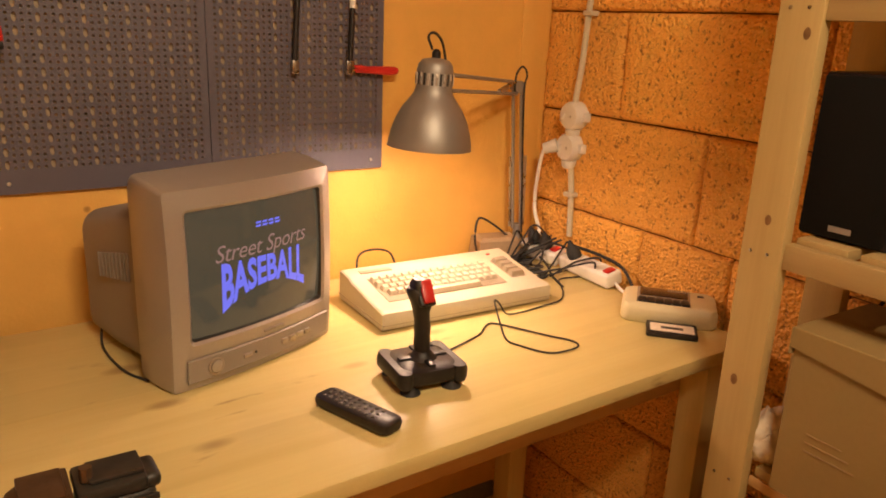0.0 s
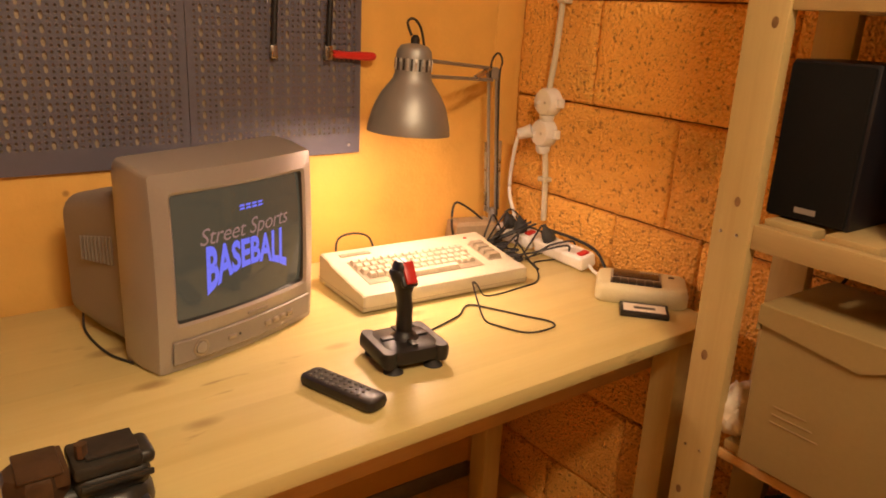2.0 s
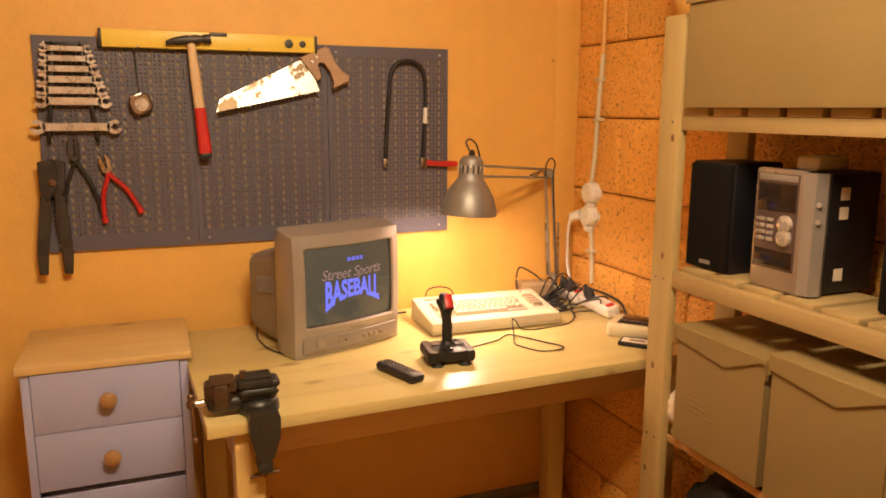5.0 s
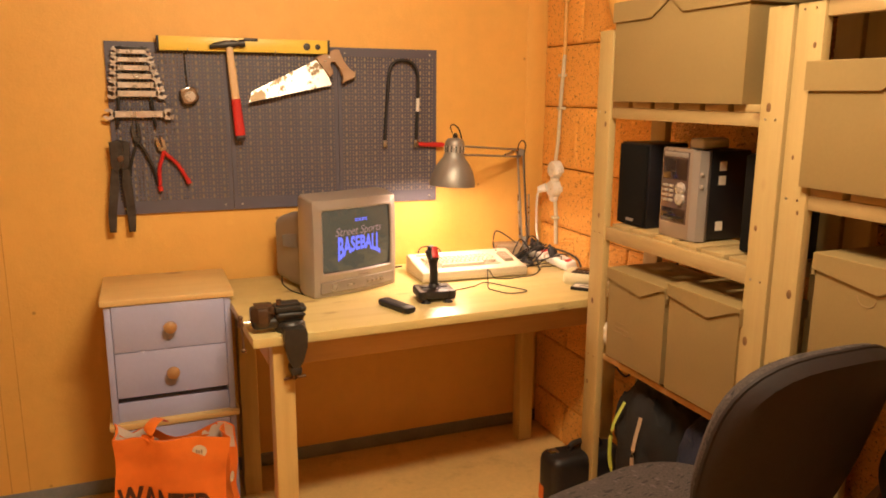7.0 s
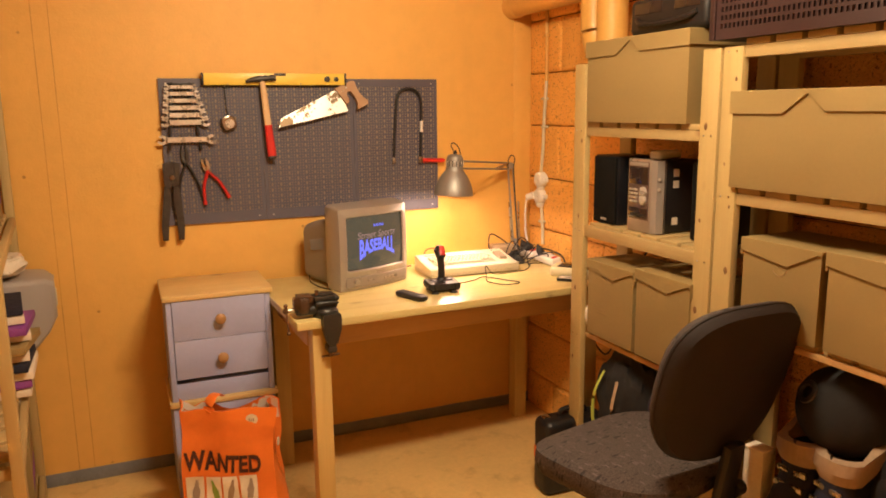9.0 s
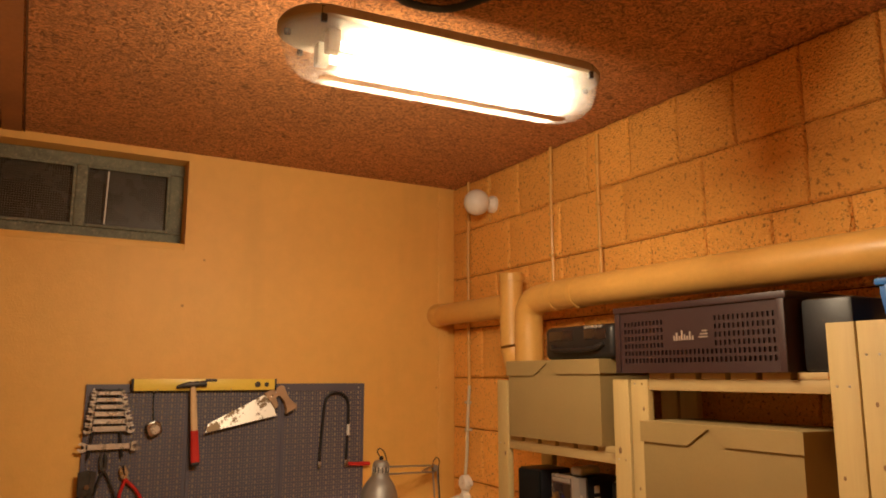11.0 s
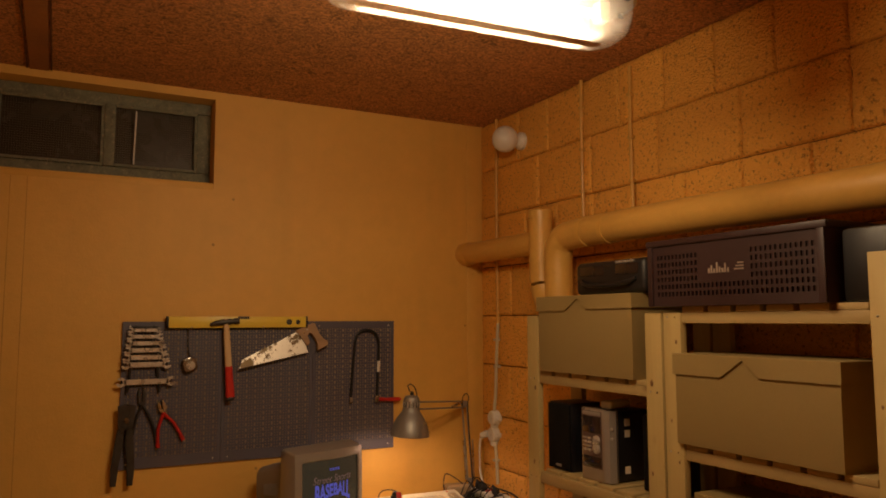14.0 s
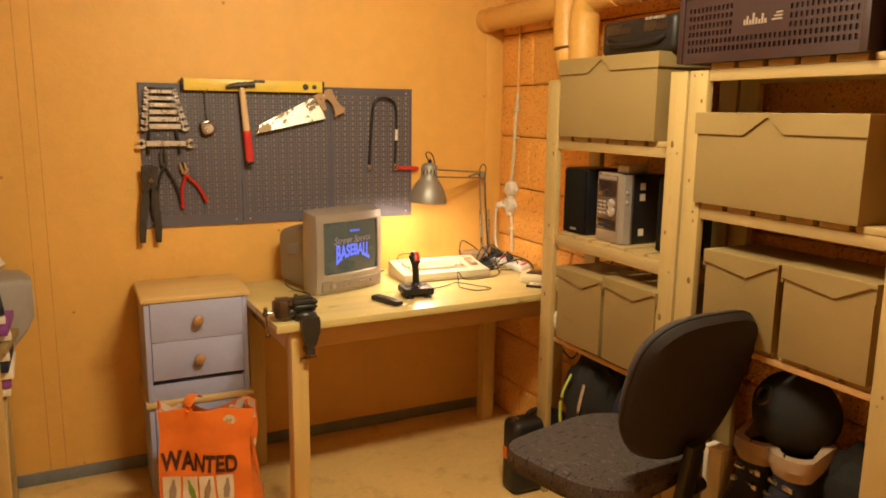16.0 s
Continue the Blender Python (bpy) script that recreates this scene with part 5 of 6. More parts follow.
part("label", one(box, (0.007, 0.008, 0.0119), (0.093, 0.050, 0.0126), 0.0), M_paper, cs)
part("tape_window", one(box, (0.028, 0.022, 0.0125), (0.072, 0.034, 0.0131), 0.0), M_bezel, cs)

# ---- bench vice on the desk's corner ----
vz = DZ
vc = thing("bench_vice", "small black clamp-on bench vice, oily and worn", "vice", pose(-0.003, -0.047, vz))
part("base", one(lathe, [(0.044, 0), (0.046, 0.006), (0.044, 0.02), (0.036, 0.032), (0.03, 0.034)], pose(0.130, 0.872, 0), 28), M_iron, vc)
part("clamp_frame", one(loft, [[(x, y, z) for x, y in ((0.098 + f, 0.780 + f * 0.5), (0.164 - f, 0.780 + f * 0.5), (0.164 - f, 0.818), (0.098 + f, 0.818))] for f, z in ((0.024, -0.092), (0.014, -0.075), (0.002, -0.03), (0.0, 0.01), (0.004, 0.026))]), M_iron, vc)
part("clamp_bridge", one(box, (0.098, 0.80, 0.002), (0.164, 0.87, 0.022), 0.006), M_iron, vc)
part("clamp_screw", one(rod, (0.131, 0.835, -0.14), (0.131, 0.835, -0.032), 0.007), M_rust, vc)
part("clamp_arm", one(box, (0.115, 0.79, -0.115), (0.147, 0.86, -0.09), 0.006), M_iron, vc)
part("clamp_handle", one(rod, (0.10, 0.83, -0.136), (0.165, 0.84, -0.136), 0.004), M_rust, vc)
jaw = B()
box(jaw, (0.085, 0.842, 0.030), (0.170, 0.902, 0.062), 0.013, segments=3)
box(jaw, (0.085, 0.840, 0.060), (0.160, 0.904, 0.078), 0.005)
box(jaw, (0.148, 0.846, 0.055), (0.176, 0.898, 0.074), 0.008, segments=3)
box(jaw, (0.09, 0.835, 0.048), (0.17, 0.84, 0.056), 0.002)
part("slide_body", jaw, M_iron, vc)
part("anvil", one(box, (0.10, 0.85, 0.078), (0.158, 0.895, 0.084), 0.002), M_dark, vc)
mov = B()
loft(mov, [[(0.05 + x, 0.872 + y, z) for x, y in rounded(w, d, min(w, d) * 0.3, 1)] for w, d, z in ((0.046, 0.048, 0.020), (0.062, 0.058, 0.028), (0.066, 0.066, 0.044), (0.066, 0.066, 0.070), (0.060, 0.060, 0.076), (0.050, 0.050, 0.078))])
box(mov, (0.030, 0.840, 0.0775), (0.076, 0.902, 0.082), 0.002)
part("front_jaw", mov, M_jaw, vc, "brown worn jaw casting")
part("lower_casting", one(box, (0.02, 0.846, 0.012), (0.10, 0.898, 0.046), 0.014, segments=3), M_iron, vc)
part("jaw_plate", one(box, (0.066, 0.842, 0.060), (0.082, 0.902, 0.080), 0.002), M_jaw, vc)
part("bolt", one(rod, (0.098, 0.862, 0.080), (0.098, 0.862, 0.097), 0.007, None, 8), M_rust, vc)
part("spindle", one(rod, (-0.012, 0.872, 0.032), (0.03, 0.872, 0.032), 0.008), M_steel, vc)
part("spindle_head", one(ball, (-0.010, 0.872, 0.032), 0.012, (0.9, 1, 1)), M_rust, vc)
part("tommy_bar", one(lambda b: (rod(b, (-0.011, 0.864, 0.050), (-0.006, 0.856, -0.042), 0.0035), ball(b, (-0.011, 0.864, 0.052), 0.0075), ball(b, (-0.006, 0.856, -0.044), 0.0075))), M_rust, vc)

# ---- tools on the pegboard ----
TY = PY - 0.002    # front of the board


def at_wall(x, z, out=0.0, turn=0.0):
    """A place on the board; turn in degrees, clockwise as seen from the room."""
    return Matrix.Translation((x, TY - out, z)) @ Matrix.Rotation(radians(turn), 4, "Y")


lv = thing("spirit_level", "yellow spirit level resting on the board's top", "spirit level", at_wall(-0.17, 1.615, 0.026))
part("beam", one(box, (0.008, 0, 0), (0.592, 0.024, 0.048), 0.002), M_yellow, lv)
for x in (0, 0.592):
    part("end_cap", one(box, (x, -0.001, -0.001), (x + 0.008, 0.025, 0.049), 0.002), M_black, lv)
for x, r in ((0.515, 0.013), (0.555, 0.010)):
    part("vial", one(lathe, [(r, 0), (r, 0.0015), (r - 0.003, 0.002), (0.0005, 0.002)], pose(x, 0.0, 0.024, 90), 20), M_dark, lv)
part("vial", one(box, (0.29, -0.001, 0.036), (0.34, 0.01, 0.0485), 0.003), M_dark, lv)
for x in (0.10, 0.40):
    part("hook", one(tube, [(x, 0.024, 0.003), (x, 0.005, -0.004), (x, -0.004, -0.002), (x, -0.005, 0.008)], 0.002), M_steel, lv)

hm = thing("claw_hammer", "hammer with ash handle and red dipped grip", "hammer", at_wall(0.068, 1.640, 0.045, -4.5))
part("head", one(loft, [[(x, 0.008 + y, z + dz) for y, z in rounded(w, h, min(w, h) * 0.4, 3)] for x, w, h, dz in ((-0.066, 0.008, 0.012, -0.006), (-0.045, 0.02, 0.020, -0.002), (-0.012, 0.024, 0.026, 0), (0.016, 0.024, 0.026, 0), (0.03, 0.020, 0.020, 0), (0.036, 0.026, 0.026, 0), (0.055, 0.026, 0.026, 0))]), M_dark, hm, "dark steel head")
part("handle", one(loft, [[(x, 0.008 + y, z) for x, y in rounded(w, 0.018, 0.008, 3)] for w, z in ((0.020, 0.014), (0.024, -0.03), (0.028, -0.10), (0.029, -0.19))]), M_ash, hm)
part("grip", one(loft, [[(x, 0.008 + y, z) for x, y in rounded(w, 0.022, 0.009, 3)] for w, z in ((0.031, -0.189), (0.032, -0.22), (0.036, -0.30), (0.036, -0.318))]), M_red, hm, "red dipped grip")
part("grip_end", one(box, (-0.016, -0.002, -0.332), (0.016, 0.018, -0.318), 0.004), M_black, hm)

sw = thing("hand_saw", "hand saw with rust-stained blade and worn wooden handle", "saw", at_wall(0.128, 1.440, 0.040) @ Matrix.Rotation(radians(-9), 4, "X"))


def stained_blade():
    m, t, b = nodes_of("rust_stained_blade")
    v = coords(t)
    n = noise_of(t, v, 22, 5, 0.6)
    f = ramp(t, n, [(0.50, (0, 0, 0)), (0.56, (1, 1, 1))])
    t.links.new(mix(t, f, (0.86, 0.83, 0.76), (0.16, 0.11, 0.06)), b.inputs["Base Color"])
    b.inputs["Metallic"].default_value = 0.7
    b.inputs["Roughness"].default_value = 0.36
    return m


part("blade", one(plate, [(0.0, 0.0), (0.305, 0.065), (0.27, 0.165), (0.012, 0.038)], 0.0014), stained_blade(), sw)
part("handle", one(plate, [(0.262, 0.150), (0.245, 0.16), (0.285, 0.178), (0.325, 0.196), (0.34, 0.194), (0.345, 0.176), (0.352, 0.150), (0.37, 0.125), (0.396, 0.112), (0.398, 0.094), (0.37, 0.083), (0.348, 0.07), (0.345, 0.082), (0.352, 0.095), (0.342, 0.125), (0.322, 0.152), (0.305, 0.152), (0.298, 0.136), (0.31, 0.12), (0.312, 0.104), (0.297, 0.092)], 0.020, pose(0, -0.009, 0), 0.003), M_beech, sw, "worn brown wooden handle")
for x, z in ((0.285, 0.150), (0.30, 0.165)):
    part("rivet", one(lathe, [(0.004, 0), (0.003, 0.001), (0.0005, 0.001)], pose(x, -0.009, z, 90), 10), M_steel, sw)

tm = thing("tape_measure", "brass-coloured tape measure hanging on a cord", "tape measure", at_wall(-0.073, 1.462, 0.014))
part("case", one(plate, [(x, z) for x, z in rounded(0.058, 0.056, 0.018, 4)], 0.026, pose(0, -0.016, 0, 0, -18, 0), 0.004), M_rust, tm)
part("face", one(lathe, [(0.019, 0), (0.018, 0.0015), (0.0005, 0.0018)], pose(0.002, -0.0165, -0.002, 90), 20), M_chrome, tm)
part("top_strip", one(box, (-0.02, -0.018, 0.018), (0.014, 0.006, 0.030), 0.003, Matrix.Rotation(radians(-20), 4, "Y")), M_steel, tm)
part("cord", one(tube, [(-0.002, -0.004, 0.028), (-0.006, 0.004, 0.08), (-0.008, 0.008, 0.145)], 0.0022), M_rubber, tm)
part("hook", one(tube, [(-0.008, 0.014, 0.15), (-0.008, -0.004, 0.147), (-0.008, -0.008, 0.156)], 0.002), M_steel, tm)

hk = thing("hacksaw", "black tubular hacksaw frame with red handle", "saw", at_wall(0.641, 1.29, 0.014))
part("frame", one(tube, [(0.002, 0, 0.0), (0.008, 0, 0.10), (0.016, 0, 0.20), (0.022, 0, 0.262), (0.034, 0, 0.292), (0.058, 0, 0.308), (0.095, 0, 0.308), (0.122, 0, 0.292), (0.136, 0, 0.262), (0.139, 0, 0.22), (0.136, 0, 0.10), (0.131, 0, 0.0)], 0.0062, 10), M_black, hk)
part("sleeve", one(rod, (0.1365, 0, 0.116), (0.1385, 0, 0.166), 0.0072), M_white, hk, "white worn label sleeve")
part("blade_holder", one(box, (-0.005, -0.006, -0.022), (0.009, 0.006, 0.006), 0.002), M_steel, hk)
part("blade_holder", one(box, (0.121, -0.007, -0.024), (0.139, 0.007, 0.006), 0.002), M_steel, hk)
part("handle", one(loft, [[(x, y, z - 0.012 + dz) for y, z in rounded(0.016, h, 0.007, 3)] for x, h, dz in ((0.139, 0.012, 0.002), (0.15, 0.018, 0), (0.175, 0.016, -0.002), (0.20, 0.018, -0.003), (0.225, 0.020, -0.004), (0.245, 0.018, -0.004), (0.25, 0.012, -0.004))]), M_red, hk, "red plastic handle")

rack = thing("spanner_rack", "black wire rack for spanners on the tool board", "tool rack", at_wall(-0.25, 1.50, 0.014))
for s in (-1, 1):
    part("side", one(box, (s * 0.046 - 0.005, -0.004, -0.15), (s * 0.046 + 0.005, 0.012, 0.122), 0.002, Matrix.Rotation(radians(-s * 6), 4, "Y")), M_black, rack)
part("top_bar", one(box, (-0.052, -0.004, 0.112), (0.052, 0.012, 0.124), 0.002), M_black, rack)


def spanner(length, thick):
    """An open-ended spanner lying along x."""
    bm = B()
    w = 0.007 + 0.004 * thick
    plate(bm, [(-length * 0.38, -w), (length * 0.38, -w), (length * 0.38, w), (-length * 0.38, w)], 0.006, None, 0.0015)
    for s in (-1, 1):
        r = 0.0115 + 0.008 * thick
        ring = []
        for k in range(15):
            a = radians(28 + (304 * k / 14) + (180 if s < 0 else 0) + 15 * s)
            ring.append((s * length * 0.43 + r * math.cos(a), r * math.sin(a)))
        hole = [(s * length * 0.43 + 0.5 * r * math.cos(radians(a + (180 if s < 0 else 0) + 15 * s)), 0.5 * r * math.sin(radians(a + (180 if s < 0 else 0) + 15 * s))) for a in (325, 270, 180, 90, 35)]
        plate(bm, ring + hole, 0.0065)
    return bm


for k, (z, l) in enumerate(((1.607, 0.125), (1.581, 0.135), (1.554, 0.146), (1.526, 0.158), (1.497, 0.170), (1.468, 0.182), (1.399, 0.222))):
    solo("spanner", spanner(l, k / 6), M_chrome, "chrome open-ended spanner in the rack" if k < 6 else "large chrome open-ended spanner with bronze jaws", "spanner", at_wall(-0.252 + 0.002 * k, z, 0.026), "set of spanners")


def pliers(m, jaw, grip, label, spread, reach, grip_mat, metal):
    p = thing("pliers", label, "pliers", m, "pliers on the tool board")
    for s in (-1, 1):
        part("jaw", one(plate, [(s * 0.003, -0.012), (s * 0.014, 0.0), (s * 0.013, 0.012), (s * 0.016, jaw * 0.6), (s * 0.009, jaw), (s * 0.005, jaw), (s * 0.003, 0.015)], 0.010, pose(0, 0.001 * s, 0), 0.001), metal, p)
        part("handle", one(tube, [(-s * 0.003, 0.005, -0.005), (s * 0.012, 0.005, -0.03), (s * spread * 0.62, 0.005, -reach * 0.45), (s * spread * 0.9, 0.005, -reach * 0.8), (s * spread, 0.005, -reach)], grip, 10, 6, 0.8), grip_mat, p)
    part("pivot", one(lathe, [(0.008, 0), (0.007, 0.002), (0.0005, 0.002)], pose(0, -0.001, 0.0, 90), 14), metal, p)
    return p


pliers(at_wall(-0.172, 1.278, 0.018, -14), 0.045, 0.0085, "pliers with red insulated handles, hanging open", 0.05, 0.14, M_red, M_steel)
pliers(at_wall(-0.252, 1.312, 0.014, -4), 0.062, 0.007, "dark steel pincers with long bare handles", 0.05, 0.17, M_dark, M_dark)
sn = thing("tin_snips", "large dark steel tin snips hanging closed", "snips", at_wall(-0.312, 1.255, 0.03, 2))
for s in (-1, 1):
    part("blade", one(plate, [(s * 0.034, 0.05), (s * 0.002, 0.058), (-s * 0.012, 0.045), (-s * 0.012, -0.02), (s * 0.012, -0.06), (s * 0.03, -0.03)], 0.008, pose(0, 0.005 * s, 0), 0.0015), M_dark, sn)
    part("handle", one(plate, [(s * 0.004, -0.04), (s * 0.03, -0.04), (s * 0.036, -0.10), (s * 0.045, -0.20), (s * 0.042, -0.262), (s * 0.020, -0.262), (s * 0.014, -0.17), (s * 0.004, -0.10)], 0.012, pose(0, 0.003 * s, 0), 0.003), M_dark, sn)
part("bolt", one(lathe, [(0.011, 0), (0.010, 0.004), (0.0005, 0.005)], pose(0.002, -0.006, -0.005, 90), 12), M_rust, sn)

# ---- shopping bag in front of the cabinets ----
bg = thing("shopping_bag", "crumpled orange plastic shopping bag with black lettering", "shopping bag", pose(-0.385, 0.929, 0, 0, 0, -14.5))


def bag_wobble(x, y, z):
    q = Vector((x, y, z))
    fold = abs(noise.noise(Vector((x * 5 + z * 6, y * 5, z * 3 - x * 4)))) * 0.055
    return q + 0.022 * noise.noise_vector(Vector((x * 9, y * 9 + 3, z * 7))) * (0.4 + z) + Vector((0, fold * (0.2 + z), 0))


BW, BD, BH = 0.315, 0.17, 0.475
skin = B()
rings = []
for k in range(19):
    z = BH * k / 18
    f = z / BH
    ring = []
    n = 12
    front = [(BW * i / n, 0.0 + 0.012 * f, z + 0.0) for i in range(n)]
    right = [(BW + 0.055 * (1 - f) * math.sin(math.pi * i / 6) - 0.03 * f * math.sin(math.pi * i / 6) + 0.01 * f * (1 - i / 6), 0.012 * f + (BD - 0.105 * f) * i / 6, z + 0.012 * f * f * i / 6) for i in range(6)]
    back = [(BW - (BW) * i / n + 0.02, BD - 0.105 * f, z + (0.002 + 0.016 * math.sin(i * 0.9)) * f * f) for i in range(n)]
    left = [(0.0 + 0.01 * math.sin(math.pi * i / 6), (BD - 0.105 * f) - (BD - 0.117 * f) * i / 6, z + 0.03 * f * f * (1 - i / 6)) for i in range(6)]
    for q in front + right + back + left:
        ring.append(bag_wobble(*q) if z > 0.01 else Vector((q[0], q[1], 0.001)))
    rings.append(ring)
loft(skin, rings, False)
inner_rings = [[Vector((q.x + (BW / 2 - q.x) * 0.03, q.y + (BD / 2 - q.y) * 0.14, q.z - 0.002)) for q in ring] for ring in rings[::-1][:4]]
loft(skin, [rings[-1], inner_rings[0]], False)
part("sheet", skin, M_bag, bg)
part("lining", one(loft, inner_rings, False), M_bagin, bg, "white inside of the bag")
part("handle", one(tube, [(0.10, 0.016, BH), (0.105, 0.020, BH + 0.027), (0.112, 0.035, BH + 0.043), (0.125, 0.06, BH + 0.047), (0.135, 0.080, BH + 0.03)], 0.020, 8, 6, 0.12), M_bag, bg)


def on_bag(x, z, off):
    f = z / BH
    q = bag_wobble(x, 0.012 * f, z)
    return Vector((q.x, q.y - off, q.z))


part("lettering", written("WANTED", 0.098, lambda x, y: on_bag(0.140 + x * 0.607, 0.250 + y * 0.93 - 0.04 * x, 0.004), 1.0, 0.0036), M_ink, bg, "bold black word WANTED")
mesh_dot = one(lathe, [(0.021, 0.0), (0.021, 0.0008), (0.0005, 0.001)], None, 22)
part("round_mark", mesh_dot, M_paper, bg, "white round print", Matrix.Translation(on_bag(0.246, 0.438, 0.004)) @ pose(0, 0, 0, 96, 0, 0))
part("round_mark", one(lathe, [(0.016, 0.0), (0.016, 0.0008), (0.0005, 0.001)], None, 22), M_paper, bg, "", Matrix.Translation((BW + 0.018, 0.03, 0.338)) @ pose(0, 0, 0, 90, 0, 78))
for k in range(3):
    part("print_bar", one(box, (-0.010 + 0.007 * k, -0.0015, -0.006), (-0.006 + 0.007 * k, 0, 0.006 - 0.003 * (k == 1))), M_greyink, bg, "", Matrix.Translation(on_bag(0.246, 0.438, 0.0055)))
for k in range(4):
    x0 = 0.012 + k * 0.061
    pic = B()
    gridv = [[pic.verts.new(on_bag(x0 + 0.054 * i / 4, 0.125 + 0.104 * j / 6, 0.004)) for i in range(5)] for j in range(7)]
    for j in range(6):
        for i in range(4):
            pic.faces.new((gridv[j][i], gridv[j][i + 1], gridv[j + 1][i + 1], gridv[j + 1][i]))
    frame_part = part("picture", pic, M_paper, bg, "white picture panel")
    blob = B()
    lean = (0.004, -0.012, 0.012, 0.006)[k]
    outline = [(0.022, 0.012), (0.040, 0.012), (0.042, 0.05), (0.036, 0.07), (0.033, 0.095), (0.026, 0.095), (0.024, 0.07), (0.019, 0.05)]
    vs = [blob.verts.new(on_bag(x0 + x + lean * (z - 0.05) / 0.05, 0.127 + z * 0.93, 0.0055)) for x, z in outline]
    blob.faces.new(vs)
    part("motif", blob, (M_greyink, M_greenink, M_tan, M_greyink)[k], bg)

# ---- office chair ----
ch = thing("office_chair", "black office chair with patterned grey seat fabric", "office chair", pose(0.778, -0.055, 0, 0, 0, 13))


def patterned_fabric():
    """Grey woven cloth with small dark and pale strokes."""
    m, t, b = nodes_of("patterned_seat_cloth")
    v = coords(t)
    base = noise_of(t, v, 220, 3)
    c = ramp(t, base, [(0.3, (0.034, 0.027, 0.025)), (0.7, (0.088, 0.070, 0.064))])
    for stretch, scale, col in (((1, 3.2, 1), 26, (0.012, 0.011, 0.012)), ((3.0, 0.9, 1), 24, (0.12, 0.1, 0.1)), ((0.8, 2.4, 1), 17, (0.015, 0.014, 0.014))):
        vor = add(t, "ShaderNodeTexVoronoi", Scale=scale)
        vv = coords(t, stretch)
        t.links.new(vv, vor.inputs["Vector"])
        mask = ramp(t, vor.outputs["Distance"], [(0.0, (0.9, 0.9, 0.9)), (0.17, (0.85, 0.85, 0.85)), (0.22, (0, 0, 0))])
        c = mix(t, mask, c, col)
    t.links.new(c, b.inputs["Base Color"])
    b.inputs["Roughness"].default_value = 0.95
    bump(t, base, b, 0.5, 0.002)
    return m


M_seat = patterned_fabric()


def cushion(w, d, r):
    return rounded(w, d, r, 7)


part("seat", one(loft, [[(x, y + 0.012 * (z < 0.44), z - 0.020 * max(0, y / 0.23) ** 2 + 0.012 * (x / 0.24) ** 2 * (z > 0.45)) for x, y in cushion(w, d, r)] for w, d, r, z in ((0.42, 0.40, 0.15, 0.415), (0.49, 0.46, 0.16, 0.425), (0.515, 0.485, 0.17, 0.448), (0.505, 0.475, 0.165, 0.475), (0.45, 0.42, 0.15, 0.490), (0.30, 0.28, 0.11, 0.494), (0.1, 0.1, 0.04, 0.495))]), M_seat, ch, "grey patterned fabric seat", Matrix.Translation((0.02, 0, 0.066)))
part("seat_shell", one(loft, [[(x, y, z) for x, y in cushion(w, d, r)] for w, d, r, z in ((0.26, 0.26, 0.1, 0.385), (0.40, 0.38, 0.15, 0.398), (0.45, 0.43, 0.165, 0.418), (0.44, 0.42, 0.16, 0.43))]), M_black, ch, "", Matrix.Translation((0.02, 0, 0.066)))
back = Matrix.Translation((0.03, -0.245, 0.622)) @ Matrix.Rotation(radians(15), 4, "X") @ Matrix.Rotation(radians(-7), 4, "Z")


def back_ring(f, y):
    """An egg-shaped outline, wider at the top, shrunk by f, and curved round the sitter."""
    pts = []
    for k in range(36):
        a = 2 * math.pi * k / 36
        wide = 0.226 + 0.018 * math.sin(a)
        cx, cz = math.cos(a), math.sin(a)
        x = wide * math.copysign(abs(cx) ** 0.72, cx) * f
        z = 0.205 + 0.222 * math.copysign(abs(cz) ** 0.72, cz) * f
        pts.append(back @ Vector((x, y + 0.55 * x * x, z)))
    return pts


part("back_shell", one(loft, [back_ring(0.3, -0.026), back_ring(0.8, -0.025), back_ring(0.95, -0.018), back_ring(0.99, -0.004), back_ring(1.0, 0.004)]), M_leather, ch, "black vinyl back shell")
part("piping", one(loft, [back_ring(0.985, 0.003), back_ring(1.012, 0.006), back_ring(1.012, 0.012), back_ring(0.985, 0.014)], False), M_leather, ch)
part("back_cushion", one(loft, [back_ring(0.99, 0.008), back_ring(0.985, 0.026), back_ring(0.93, 0.042), back_ring(0.7, 0.050), back_ring(0.2, 0.052)]), M_seat, ch, "grey patterned backrest cushion")
part("back_post", one(box, (0.0, -0.018, -0.02), (0.07, 0.012, 0.27), 0.01, Matrix.Translation((0, -0.262, 0.40)) @ Matrix.Rotation(radians(9), 4, "X")), M_black, ch)
part("back_link", one(box, (0.005, -0.28, 0.406), (0.065, -0.05, 0.436), 0.008), M_black, ch)
part("knob", one(rod, (0.07, -0.285, 0.52), (0.105, -0.29, 0.52), 0.024, 0.02, 12), M_black, ch)
part("gas_lift", one(rod, (0, 0, 0.10), (0, 0, 0.455), 0.025, None, 18), M_black, ch)
part("hub", one(rod, (0, 0, 0.075), (0, 0, 0.13), 0.045, 0.035, 18), M_black, ch)
for k in range(5):
    a = radians(72 * k + 20)
    leg = part("foot", one(box, (0.02, -0.024, 0.062), (0.29, 0.024, 0.10), 0.012, Matrix.Rotation(a, 4, "Z")), M_black, ch)
    wx, wy = 0.275 * math.cos(a), 0.275 * math.sin(a)
    part("castor", one(rod, (wx - 0.022 * math.sin(a), wy + 0.022 * math.cos(a), 0.028), (wx + 0.022 * math.sin(a), wy - 0.022 * math.cos(a), 0.028), 0.028, None, 18), M_rubber, leg)

